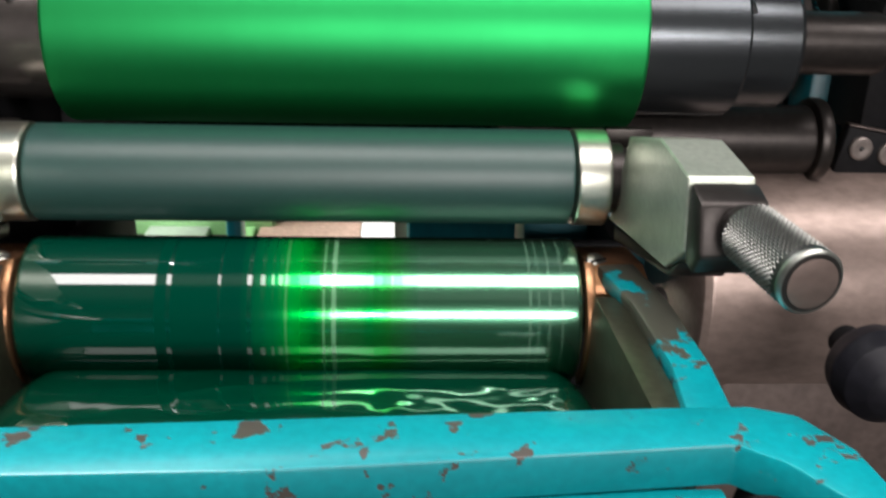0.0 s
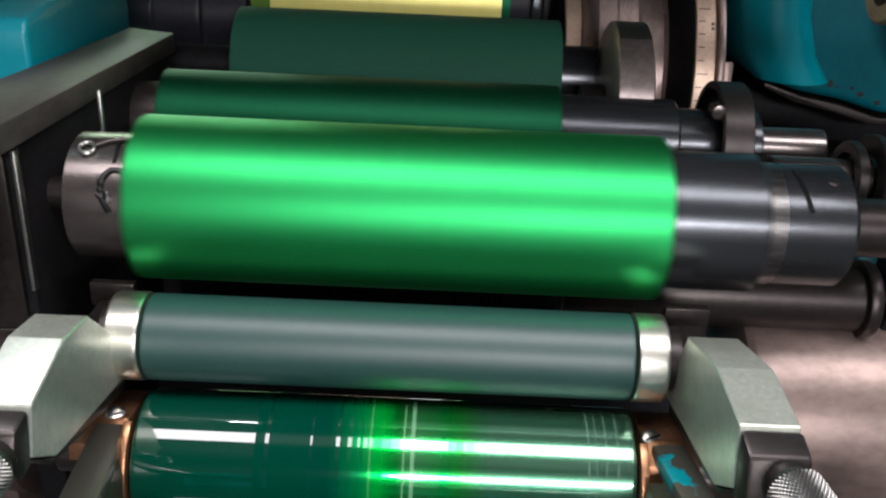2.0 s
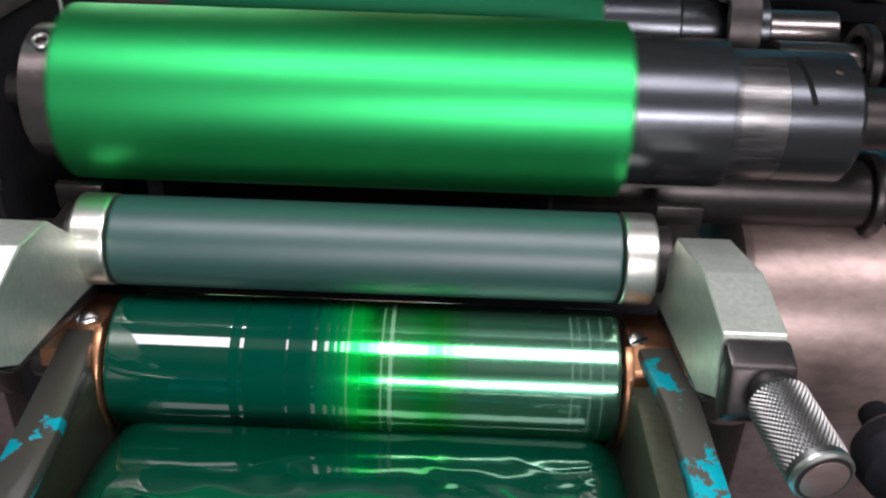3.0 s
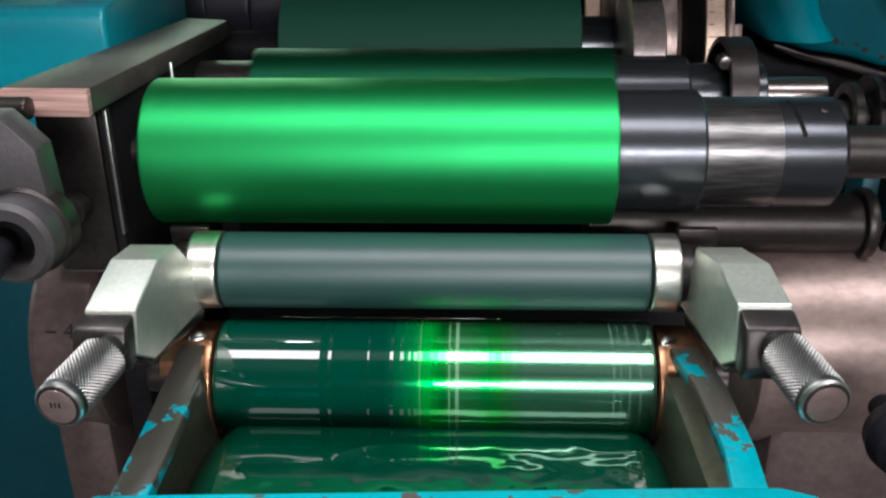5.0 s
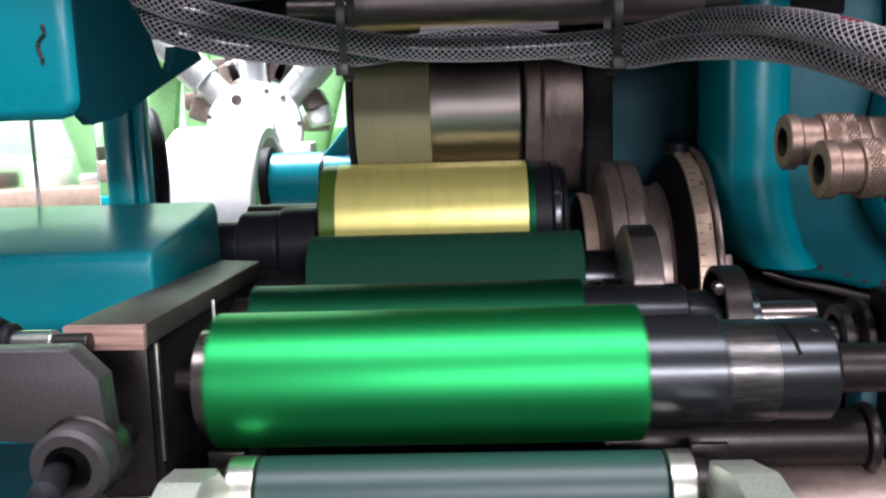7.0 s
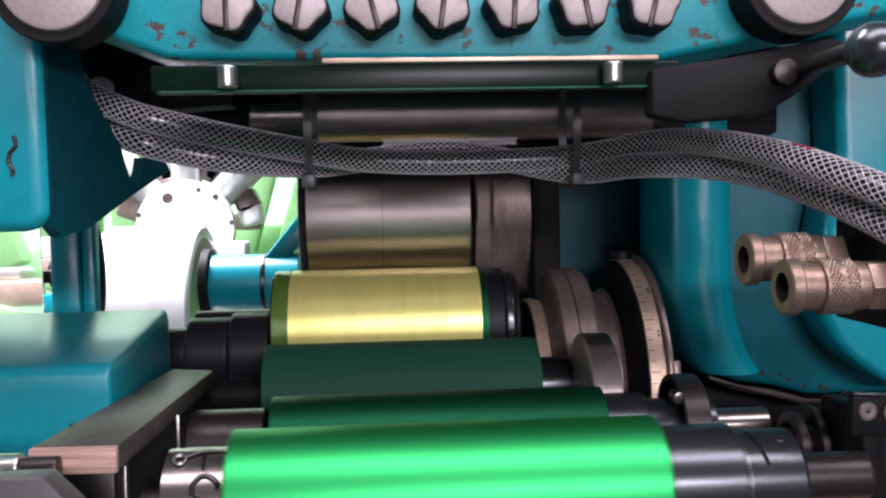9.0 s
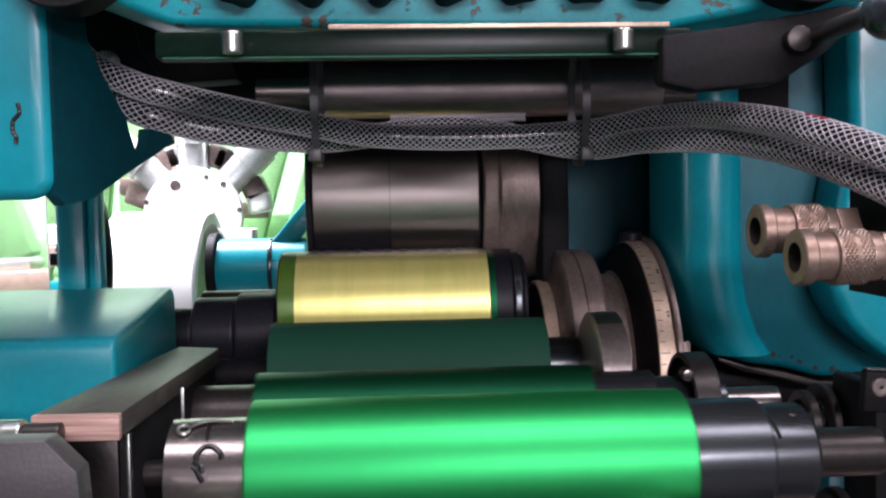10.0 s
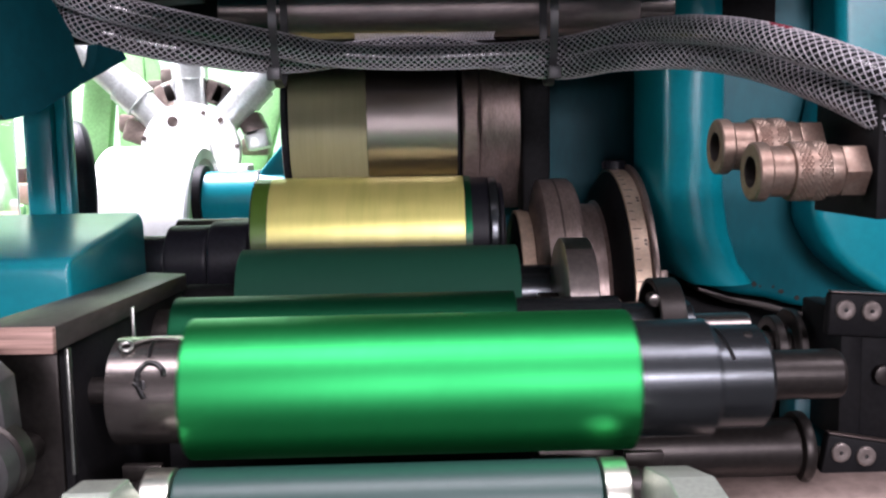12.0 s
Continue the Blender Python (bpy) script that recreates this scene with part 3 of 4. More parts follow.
for k in range(26):
    a = 98 + k * 4.5
    ln = 0.005 if k % 5 else 0.009
    part("graduation", turned(box(0.319, 0.319 + ln, -0.0004, 0.0004, 0.1362, 0.1368, 0), pose(0, 0, 0, a - 90, 0, 0)), "dark_stained_steel", dial)
for k, a in enumerate((128, 150)):
    for j in range(2):
        part("engraved_figure", turned(box(0.329, 0.3315, -0.0012 + 0.004 * j, 0.0012 + 0.004 * j, 0.1362, 0.1368, 0), pose(0, 0, 0, a - 90, 0, 0)), "dark_stained_steel", dial)
part("back_flange", rod(0.3345, 0.3405, 0.142, bev=0.002, segs=96), "oily_gear", gear)
bolt = part("top_bolt", turned(lathe([(0, 0.012), (0.008, 0.012), (0.0105, 0.0095), (0.0105, 0.005)], "z", 24), pose(0.325, 0.0, 0.1365)), "black_gloss", gear, "black knurled lock screw")
for k in range(12):
    part("rib", turned(box(-0.001, 0.001, 0.0115, 0.0128, 0.001, 0.008, 0), pose(0.325, 0, 0.1365, 0, 0, 30 * k)), "black_gloss", bolt)
part("gusset", prism([(-0.128, 0.045), (-0.138, -0.02), (-0.165, -0.045), (-0.11, -0.09), (-0.08, 0.0)], 0.341, 0.349, "x", 0.002), "oily_gear", gear)

IY, IZ, IR = 1.112, 1.545, 0.114
imp = thing("impression_cylinder", 0.06, IY, IZ, "spinning impression cylinder, half polished steel, half cream film", "cylinder")
ISPIN = part("core", rod(-0.081, 0.1, IR - 0.003, segs=96), "black_gloss", imp)
part("steel_band", shell(0.002, 0.097, IR, 0, 359.9, 0.0015, 72), "band_steel", ISPIN, "ground steel band")
part("film", shell(-0.080, 0.0015, IR + 0.0004, -30, 95, 0.0012), "cream", ISPIN, "cream coloured film")
part("bare_half", shell(-0.080, 0.0015, IR, 99, 245, 0.0012), "band_steel", ISPIN, "bare steel")
part("end_disc", rod(0.102, 0.121, IR + 0.002, bev=0.003, segs=80), "brown_steel", imp, "rusty brown end disc")
part("end_hub", rod(0.1215, 0.172, IR - 0.012, bev=0.003, segs=64), "oily_gear", imp)
part("end_rim", rod(-0.0885, -0.0815, IR + 0.001, bev=0.002, segs=80), "black_gloss", imp)
part("shaft", rod(-0.089, 0.172, 0.025), "dark_steel", imp)

# cam follower beside the form roller
cam_arm = thing("cam_follower", 0.246, 0.805, 1.367, "worn round steel cam with bright top", "lever")
part("cam_roller", lathe([(-0.0135, 0.030), (-0.013, 0.053), (-0.0115, 0.056), (0.0115, 0.056), (0.013, 0.053), (0.0135, 0.030)], "x", 64, 0, 0.013), "cam_steel", cam_arm, "worn round steel cam")
part("top_arc", turned(lathe([(-0.0112, 0.0560), (-0.0112, 0.0565), (0.0112, 0.0565), (0.0112, 0.0560)], "x", 16, 0, 0.013, False, 80, 118), pose(0, 0, 0)), "ring", cam_arm, "pale nickel arc over the cam's top")
part("arm", prism([(-0.018, -0.09), (-0.018, 0.0), (0.018, 0.0), (0.018, -0.09)], -0.010, 0.010, "x", 0.003), "dark_steel", cam_arm)
part("pivot", rod(-0.030, -0.0135, 0.018, 0.0, 0.005), "dark_steel", cam_arm)

# ---- brackets with knurled screws ----


def bracket(x_in, s):
    """An adjusting bracket; s is the outward sense along x."""
    t = thing("roller_bracket", x_in, 0.49, 1.315, "pale machined metal bracket carrying the ductor roller end", "bracket", "ductor roller brackets")
    o = [(0.040 if s > 0 else 0.020, 0.0205 if s > 0 else 0.0285), (-0.006, 0.0315), (-0.042, 0.0275 if s > 0 else 0.0215), (-0.048, 0.001), (-0.028, -0.013), (0.062, -0.026), (0.048, 0.002)]
    a, b = sorted((0.0, s * 0.0245))
    part("block", prism(o, a, b, "x", 0.0006, 1), "bracket", t, smooth=False)
    a, b = sorted((s * 0.0005, s * 0.024))
    part("bearing_cap", box(a - 0.001, b - 0.001, 0.082, 0.088, 0.0, 0.0135, 0.0008), "dark_steel", t)
    part("bearing_arm", box(a + 0.004, b - 0.004, 0.058, 0.0825, -0.012, 0.004, 0.0008), "dark_steel", t)
    part("foot", prism([(-0.040, -0.006), (-0.030, -0.016), (0.055, -0.034), (0.057, -0.027), (-0.030, -0.0125)], a + 0.001, b - 0.001, "x", 0.0008), "dark_steel", t)
    a, b = sorted((s * 0.0005, s * 0.0255))
    part("clamp_block", prism([(-0.0430, 0.0262 if s > 0 else 0.0205), (-0.0560, 0.0225 if s > 0 else 0.0185), (-0.062, 0.004), (-0.056, -0.004), (-0.0470, -0.003)], a, b, "x", 0.002), "dark_steel", t, "dark oily clamp block")
    ax = pose(s * 0.0160, -0.060, 0.0145, 3, 0, s * 8) if s > 0 else pose(-0.0085, -0.060, 0.0085, 3, 0, -8)
    kx = ax @ Matrix.Diagonal((0.85, 1.0, 0.85, 1.0))
    part("stem", turned(rod(-0.010, 0.004, 0.0078, axis="y"), ax), "dark_steel", t)
    knob = turned(lathe([(-0.040, 0.0112), (-0.0392, 0.0122), (-0.037, 0.0126), (-0.036, 0.0126), (-0.004, 0.0126), (-0.001, 0.0110), (0, 0.008)], "y", 72), kx @ pose(0, -0.001, 0))
    k = part("knob", knob, "knob_core", t, "knurled steel adjusting knob")
    bm = bmesh.new()
    n, rows = 38, 28
    for r in range(rows):
        for c in range(n):
            a = 2 * math.pi * (c + 0.5 * (r % 2)) / n
            y = -0.0345 + 0.0303 * r / (rows - 1)
            h, da, dy = 0.0134, math.pi / n * 0.78, 0.00088
            cen = bm.verts.new((h * math.cos(a), y, h * math.sin(a)))
            q = [bm.verts.new((0.01255 * math.cos(a + u), y + v, 0.01255 * math.sin(a + u))) for u, v in ((da, 0), (0, dy), (-da, 0), (0, -dy))]
            for i in range(4):
                bm.faces.new((cen, q[i], q[(i + 1) % 4]))
    part("bright_rim", turned(tube(-0.0396, -0.0366, 0.009, 0.0128, axis="y", bev=0.0009), kx @ pose(0, -0.0012, 0)), "steel", k, "bright worn rim")
    kn = part("knurling", turned(bm, kx @ pose(0, -0.001, 0)), "knob_steel", k, smooth=False)
    tagged(kn, kind="stuff")
    part("worn_face", turned(rod(-0.0003, 0, 0.0098, axis="y"), kx @ pose(0, -0.0412, 0)), "brown_steel", k, "brown worn end face")
    # unreadable stamped figures on the end face
    for i in range(3 if s < 0 else 0):
        part("stamp", turned(box(-0.0004, 0.0004, -0.0003, 0, -0.0014, 0.0014, 0), kx @ pose(-0.003 + i * 0.0022, -0.0415, 0.001)), "mark", k)
    return t


bracket(0.238, 1)
bracket(-0.0405, -1)

# ---- ink tray ----
tray = thing("ink_tray", 0.1, 0.45, 1.22, "chipped teal painted ink fountain tray holding green ink", "tray")
O = (0.1, 0.45, 1.22)


def loc(bm):
    return turned(bm, Matrix.Translation((-O[0], -O[1], -O[2])))


part("front_rail", loc(prism([(-0.043, 0.3835), (-0.053, 0.372), (-0.050, 0.3600), (0.1, 0.3630), (0.238, 0.3745), (0.250, 0.365), (0.262, 0.345), (0.276, 0.345), (0.274, 0.372), (0.264, 0.391), (0.250, 0.3965), (0.226, 0.3960)], 1.266, 1.281, "z", 0.0012)), "teal_worn", tray, "chipped teal front rail")
part("front_panel", loc(turned(prism([(0.3645, 1.2655), (0.374, 1.2655), (0.43, 1.11), (0.420, 1.11)], -0.048, 0.236, "x", 0.001), pose(0, 0, 0, 0, 0, 0))), "teal_worn", tray, "teal front panel with dark specks")
part("rail_end", loc(prism([(0.262, 0.3452), (0.276, 0.3452), (0.278, 0.338), (0.268, 0.336)], 1.20, 1.2665, "z", 0.001)), "teal_worn", tray)
part("clamp_bolt", loc(turned(rod(0, 0.018, 0.006, axis="y"), pose(0.252, 0.352, 1.258))), "steel", tray, "steel clamp bolt")
part("clamp_boss", loc(turned(rod(0, 0.02, 0.011, axis="y"), pose(0.252, 0.358, 1.258))), "black", tray)
part("end_nut", loc(rod(0.277, 0.292, 0.009, 0.352, 1.262)), "brass", tray)
part("side_arm", loc(prism([(0.230, 0.393), (0.246, 0.393), (0.249, 0.430), (0.249, 0.484), (0.244, 0.524), (0.227, 0.522), (0.233, 0.482), (0.2345, 0.430)], 1.270, 1.278, "z", 0.0012)), "teal_bare", tray, "arm with most paint worn away")
part("side_arm", loc(prism([(-0.040, 0.385), (-0.023, 0.385), (-0.0265, 0.452), (-0.031, 0.495), (-0.036, 0.523), (-0.050, 0.523), (-0.046, 0.472), (-0.0435, 0.442)], 1.268, 1.276, "z", 0.0012)), "teal_barer", tray, "arm with most paint worn away")
for x0, x1 in ((0.222, 0.2335), (-0.0405, -0.031)):
    part("cheek", loc(prism([(0.392, 1.274), (0.50, 1.272), (0.52, 1.20), (0.40, 1.19)], x0, x1, "x", 0.0006)), "oily_plate", tray, "oily steel cheek plate")
    r, cy, cz = 0.0362, 0.537, 1.248
    arc = [(cy + r * math.cos(radians(a)), cz + r * math.sin(radians(a))) for a in range(118, 236, 6)]
    arc += [(cy + 0.030 * math.cos(radians(a)), cz + 0.030 * math.sin(radians(a))) for a in range(235, 112, -6)]
    xa, xb = (0.2205, 0.2245) if x0 > 0 else (-0.0345, -0.0305)
    part("end_seal", loc(prism(arc, xa, xb, "x", 0.0005)), "copper", tray, "copper end seal")
    xs = (0.2245, 0.250) if x0 > 0 else (-0.060, -0.0345)
    part("seal_holder", loc(prism([(0.510, 1.262), (0.545, 1.262), (0.560, 1.272), (0.528, 1.276), (0.512, 1.271)], xs[0], xs[1], "x", 0.001)), "copper", tray, "brown seal holder")
    dome_screw("slotted_screw", tray, "steel", pose((0.2285 if x0 > 0 else -0.0425) - O[0], 0.531 - O[1], 1.2745 - O[2], 35, 0, 30), 0.0052, 0.003)
part("tray_floor", loc(prism([(0.37, 1.19), (0.54, 1.19), (0.54, 1.196), (0.37, 1.196)], -0.03, 0.222, "x", 0.001)), "gap", tray)

bm = bmesh.new()
nx, ny = 230, 96
grid = []
for j in range(ny + 1):
    row = []
    for i in range(nx + 1):
        u, v = i / nx, j / ny
        x, y = -0.0300 + 0.2515 * u, 0.3905 + 0.1395 * v
        z = 1.2310 + 0.0120 * math.sin(math.pi * min(1, (1 - v) * 1.04)) ** 0.6 - 0.012 * v ** 3
        w = noise.noise(Vector((x * 14, y * 30, 0.3))) * 0.0008
        rg = max(0.0, 1 - 5 * abs(noise.noise(Vector((x * 16, y * 30, 7.7)))))
        here = max(0.0, min(1.0, 4 * noise.noise(Vector((x * 16, y * 9, 3.1)))))
        w += 0.0021 * rg ** 2 * here * math.exp(-((v - 0.40) / 0.28) ** 2)
        w += 0.0012 * noise.noise(Vector((x * 55, y * 80, 1.7))) * (0.35 + here) * math.exp(-((v - 0.42) / 0.2) ** 2)
        w += 0.0008 * noise.noise(Vector((x * 120, y * 150, 4.2))) * (0.15 + here) * math.exp(-((v - 0.36) / 0.22) ** 2)
        edge = min(1, u * 14, (1 - u) * 14)
        row.append(bm.verts.new((x, y, z * 1 + w * (1 - v * 0.4) - 0.012 * (1 - edge) ** 2)))
    grid.append(row)
for j in range(ny):
    for i in range(nx):
        bm.faces.new((grid[j][i], grid[j][i + 1], grid[j + 1][i + 1], grid[j + 1][i]))
tagged(part("ink_pool", bm, "ink"), "wet glossy dark green ink, rippled, in the tray", "ink", kind="stuff")

# ---- right side: shafts, drums, side frame ----
t = thing("cross_shaft", 0.30, 0.635, 1.308, "dark brown oily steel cross shaft", "shaft")
part("rod", rod(-0.11, 0.066, 0.0195), "dark_steel", t)
part("end_flange", rod(0.066, 0.074, 0.024, bev=0.002), "dark_steel", t)

for x0, x1, zc in ((0.300, 0.60, 1.218), (-0.176, -0.130, 1.218)):
    s = 1 if x0 > 0 else -1
    t = thing("side_drum", (x0 + x1) / 2, 0.655, zc, "large oiled brown steel bearing drum", "drum", "side drums")
    h = (x1 - x0) / 2
    part("drum_body", rod(-h, h, 0.078, bev=0.006, segs=96), "brown_steel" if s > 0 else "dark_stained_steel", t)
    part("drum_foot", box(-h * 0.9, h * 0.9, -0.066, 0.05, -0.3, -0.03, 0.01), "dark_stained_steel", t)
    if s < 0:
        fc = bpy.data.curves.new("engraved_figure", "FONT")
        fc.body, fc.size, fc.extrude = "4", 0.015, 0.0004
        fc.align_x = fc.align_y = "CENTER"
        fc.materials.append(M["mark"])
        fig = new("engraved_figure", fc)
        fig.parent = t
        fig.matrix_local = pose(h - 0.016, -0.0715, 0.0315, 66, 0, 0)
        part("drum_ledge", box(h - 0.030, h + 0.004, -0.060, -0.030, 0.078, 0.082, 0.0008), "brown_steel", t, "worn flat ledge")
        part("engraved_dash", turned(box(-0.0035, 0.0035, -0.0004, 0.0003, -0.0007, 0.0007, 0), pose(h - 0.028, -0.0715, 0.0315, -24, 0, 0)), "mark", t)


t = thing("left_column", -0.225, 0.735, 1.10, "dark teal column beside the left drum", "press frame", kind="structure")
# column colour carries the shade beside the drum
part("column", prism([(-0.20, -0.3), (0.035, -0.3), (0.045, 0.0), (0.060, 0.16), (0.045, 0.20), (-0.20, 0.20)], -0.02, 0.05, "y", 0.008, 3), "teal_deep_shade", t)
part("web", box(-0.12, 0.09, 0.052, 0.10, -0.3, 0.12, 0.004), "black", t)

t = thing("side_frame_knob", 0.356, 0.50, 1.234, "glossy black ball knob on side frame", "knob")
part("ball", lathe([(-0.022, 0.004), (-0.018, 0.013), (-0.010, 0.020), (0, 0.022), (0.010, 0.020), (0.018, 0.013), (0.022, 0.004)], "y", 40), "black_gloss", t)
part("stem", rod(0.018, 0.034, 0.008, axis="y"), "black", t)

frame_r = thing("side_frame", 0.45, 0.85, 1.40, "teal painted cast press side frame", "press frame", kind="structure")
part("rear_panel", box(-0.30, 0.30, 0.315, 0.345, -0.60, 0.80, 0.01), "teal_half_shade", frame_r, "teal rear panel, coloured darker for shade")
# black strip added for the darkness between cylinder end and frame
part("dark_strip", box(-0.225, -0.195, 0.15, 0.20, -0.10, 0.50, 0.004), "black", frame_r)
part("cross_plate", box(-0.232, 0.10, -0.16, -0.12, -0.21, -0.155, 0.003), "teal_shaded", frame_r, "teal cross plate under the shaft")
# plate takes the shade-darkened teal; rib and boss keep the plain one
part("near_plate", prism([(-0.098, 0.06), (-0.096, 0.030), (-0.083, 0.0), (-0.062, -0.022), (-0.035, -0.031), (0.0, -0.036), (0.035, -0.046), (0.075, -0.046), (0.50, -0.05), (0.50, 0.80), (-0.098, 0.80)], 0.050, 0.095, "y", 0.008, 4), "teal_half_shade", frame_r, "glossy teal frame plate, chipped along its lower edge")
# rounded upright rib along the frame's free edge
bm = bmesh.new()
rib = [(-0.104 + 0.060 * i / 16, 0.052 - 0.022 * math.sin(math.pi * i / 16) ** 0.6) for i in range(17)] + [(-0.044, 0.16), (-0.104, 0.16)]
zs = [(0.80, 0.0), (0.12, 0.0), (0.07, 0.0), (0.03, 0.006), (0.0, 0.016), (-0.02, 0.030)]
rows = [[bm.verts.new((u + dx, v, z)) for u, v in rib] for z, dx in zs]
for p, q in zip(rows, rows[1:]):
    for i in range(len(rib)):
        j = (i + 1) % len(rib)
        bm.faces.new((p[i], p[j], q[j], q[i]))
bm.faces.new(rows[0])
bm.faces.new(rows[-1])
part("edge_column", bm, "teal", frame_r, "rounded upright frame edge")
# raised boss of the casting, its edge sweeping down and outwards
part("swelling", prism([(0.018, 0.80), (0.034, 0.25), (0.037, 0.19), (0.024, 0.12), (0.018, 0.044), (0.034, 0.014), (0.050, -0.002), (0.084, -0.026), (0.50, -0.05), (0.50, 0.80)], -0.010, 0.052, "y", 0.012, 5), "teal", frame_r, "raised casting boss")
part("lower_edge", prism([(-0.066, -0.024), (-0.035, -0.034), (0.0, -0.040), (0.035, -0.050), (0.50, -0.056), (0.50, -0.062), (0.03, -0.056), (-0.005, -0.046), (-0.040, -0.039), (-0.066, -0.028)], 0.052, 0.09, "y", 0.001), "dark_steel", frame_r, "bare chipped lower edge")
random.seed(9)
for k in range(9):
    u = -0.03 + 0.0125 * k + random.uniform(-0.006, 0.006)
    z = -0.031 - 0.20 * (u + 0.03) + random.uniform(0.006, 0.018)
    r = random.uniform(0.0012, 0.0032)
    o = [(u + r * random.uniform(0.6, 1.5) * math.cos(a), z + r * random.uniform(0.6, 1.3) * math.sin(a)) for a in (math.pi * q / 4 for q in range(8))]
    part("paint_chip", prism(o, 0.0492, 0.0504, "y", 0), "dark_steel", frame_r, "bare chip in the paint", smooth=False)
# black boxes added to fill the dark space under the frame plate
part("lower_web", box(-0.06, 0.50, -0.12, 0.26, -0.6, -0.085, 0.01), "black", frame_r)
part("under_frame_filler", box(-0.085, 0.50, 0.10, 0.26, -0.09, -0.035, 0.01), "black", frame_r)
part("lower_teal_web", box(-0.064, -0.030, -0.17, -0.14, -0.16, -0.06, 0.004), "teal_shaded", frame_r)

t = thing("bearing_block", 0.40, 0.64, 1.36, "black bearing block with riveted strips", "bearing block")
part("block", box(-0.002, 0.013, -0.004, 0.06, -0.05, 0.040, 0.002), "black", t)
part("block_cheek", box(0.0135, 0.07, -0.001, 0.06, -0.05, 0.040, 0.002), "black", t)
part("cheek_screw", turned(rod(-0.006, 0.0, 0.007, axis="y"), pose(0.028, -0.001, -0.004)), "dark_steel", t)
for z, tilt in ((0.043, 4), (-0.055, 10)):
    st = part("strip", turned(box(-0.014, 0.075, -0.012, -0.003, -0.018, 0.0105, 0.002), pose(0, 0, z, 0, tilt, 0)), "black", t, "black strip with bare edges")
    part("bare_edge", turned(box(-0.013, 0.074, -0.0105, -0.004, 0.0107, 0.0117, 0.0003), pose(0, 0, z, 0, tilt, 0)), "dark_stained_steel", st)
    for x in (-0.004, 0.0135):
        m = pose(0, 0, z, 0, tilt, 0) @ pose(x, -0.0121, 0, 90, 0, 0)
        rv = part("rivet", turned(lathe([(0, 0.0066), (0.0018, 0.0066), (0.0026, 0.0056), (0.0028, 0.0035), (0.0022, 0.0012)], "z", 28), m), "rivet_steel", st, "round rivet head")
        part("rivet_core", turned(rod(0.0018, 0.003, 0.0014, axis="z", segs=12), m), "mark", rv)
t = thing("shaft_bearing", 0.375, 0.70, 1.362, "steel shaft bearing with flange rings", "bearing")
part("sleeve", rod(-0.05, 0.03, 0.0125), "collar_steel", t)
part("flange_ring", tube(-0.002, 0.005, 0.017, 0.024), "dark_steel", t)
part("flange_ring", tube(0.012, 0.018, 0.017, 0.029), "dark_steel", t)

# ---- left side ----
frame_l = thing("left_side_plate", -0.095, 0.66, 1.30, "black iron side plate under the flat bar", "press frame", kind="structure")
part("plate", box(-0.012, 0.004, -0.093, 0.16, -0.24, 0.108, 0.002), "black", frame_l)
gib = part("gib", box(-0.036, -0.001, -0.0965, -0.088, 0.004, 0.10, 0.001), "dark_steel", frame_l, "oily grey gib plate")
part("gib_edge", box(-0.036, -0.0005, -0.0968, -0.094, 0.0022, 0.0038, 0.0003), "collar_steel", gib, "bright lower edge")
part("gib_boss", turned(rod(-0.012, 0.0, 0.009, axis="y"), pose(-0.020, -0.0965, 0.045)), "dark_steel", gib)
part("edge_strip", box(0.0045, 0.0065, -0.099, -0.094, 0.028, 0.103, 0.0004), "steel", frame_l, "bright thin plate edge")
part("edge_strip", box(0.016, 0.018, -0.015, -0.012, 0.075, 0.112, 0.0004), "steel", frame_l, "bright thin plate edge")
part("lower_plate", box(-0.3, -0.02, 0.10, 0.12, -0.5, 0.05, 0.004), "black", frame_l)

bar = thing("flat_bar", -0.1, 0.63, 1.414, "scuffed dark flat bar with pale laminate front end", "bar")
part("bar", turned(prism([(-0.034, -0.088), (0.0145, -0.090), (0.0095, 0.205), (-0.030, 0.222)], -0.008, 0.006, "z", 0.001), pose(0, 0, -0.003, -2.3, 0, 0)), "bar_top", bar)
part("end_edge", turned(prism([(-0.034, -0.094), (0.0145, -0.096), (0.0145, -0.0905), (-0.034, -0.0885)], -0.0088, 0.0058, "z", 0.0008), pose(0, 0, -0.003, -2.3, 0, 0)), "wood", bar, "pale layered end")

arm = thing("adjusting_arm", -0.115, 0.475, 1.40, "grey cast adjusting arm with ring and black screw", "arm")
part("plate", prism([(-0.12, -0.02), (-0.12, 0.022), (0.012, 0.022), (0.027, 0.006), (0.029, -0.022), (-0.005, -0.028)], 0.0, 0.018, "y", 0.0012), "grey_arm", arm)
part("ring", turned(tube(-0.014, 0.006, 0.0125, 0.0205, axis="y", bev=0.0025), pose(0.015, -0.004, -0.035)), "grey_arm", arm)
part("rim", turned(tube(-0.002, 0.012, 0.018, 0.0225, axis="y", bev=0.0015), pose(0.015, 0.0, -0.035)), "dark_steel", arm)
part("back_disc", turned(rod(0.002, 0.010, 0.013, axis="y"), pose(0.015, 0, -0.035)), "black", arm)
part("socket_screw", turned(rod(-0.05, 0.004, 0.0075, axis="y"), pose(0.004, -0.004, -0.040, -6, 0, 18)), "black_gloss", arm, "black socket screw")
t = thing("grip_knob", -0.165, 0.53, 1.412, "black ribbed grip knob on steel spindle", "knob")
part("grip", rod(-0.05, 0.0, 0.0155, bev=0.003), "black", t)
for k in range(20):
    a = 18 * k
    part("rib", turned(box(-0.045, -0.004, -0.0011, 0.0011, 0.0150, 0.0166, 0.0004, 1), pose(0, 0, 0, a, 0, 0)), "black", t)
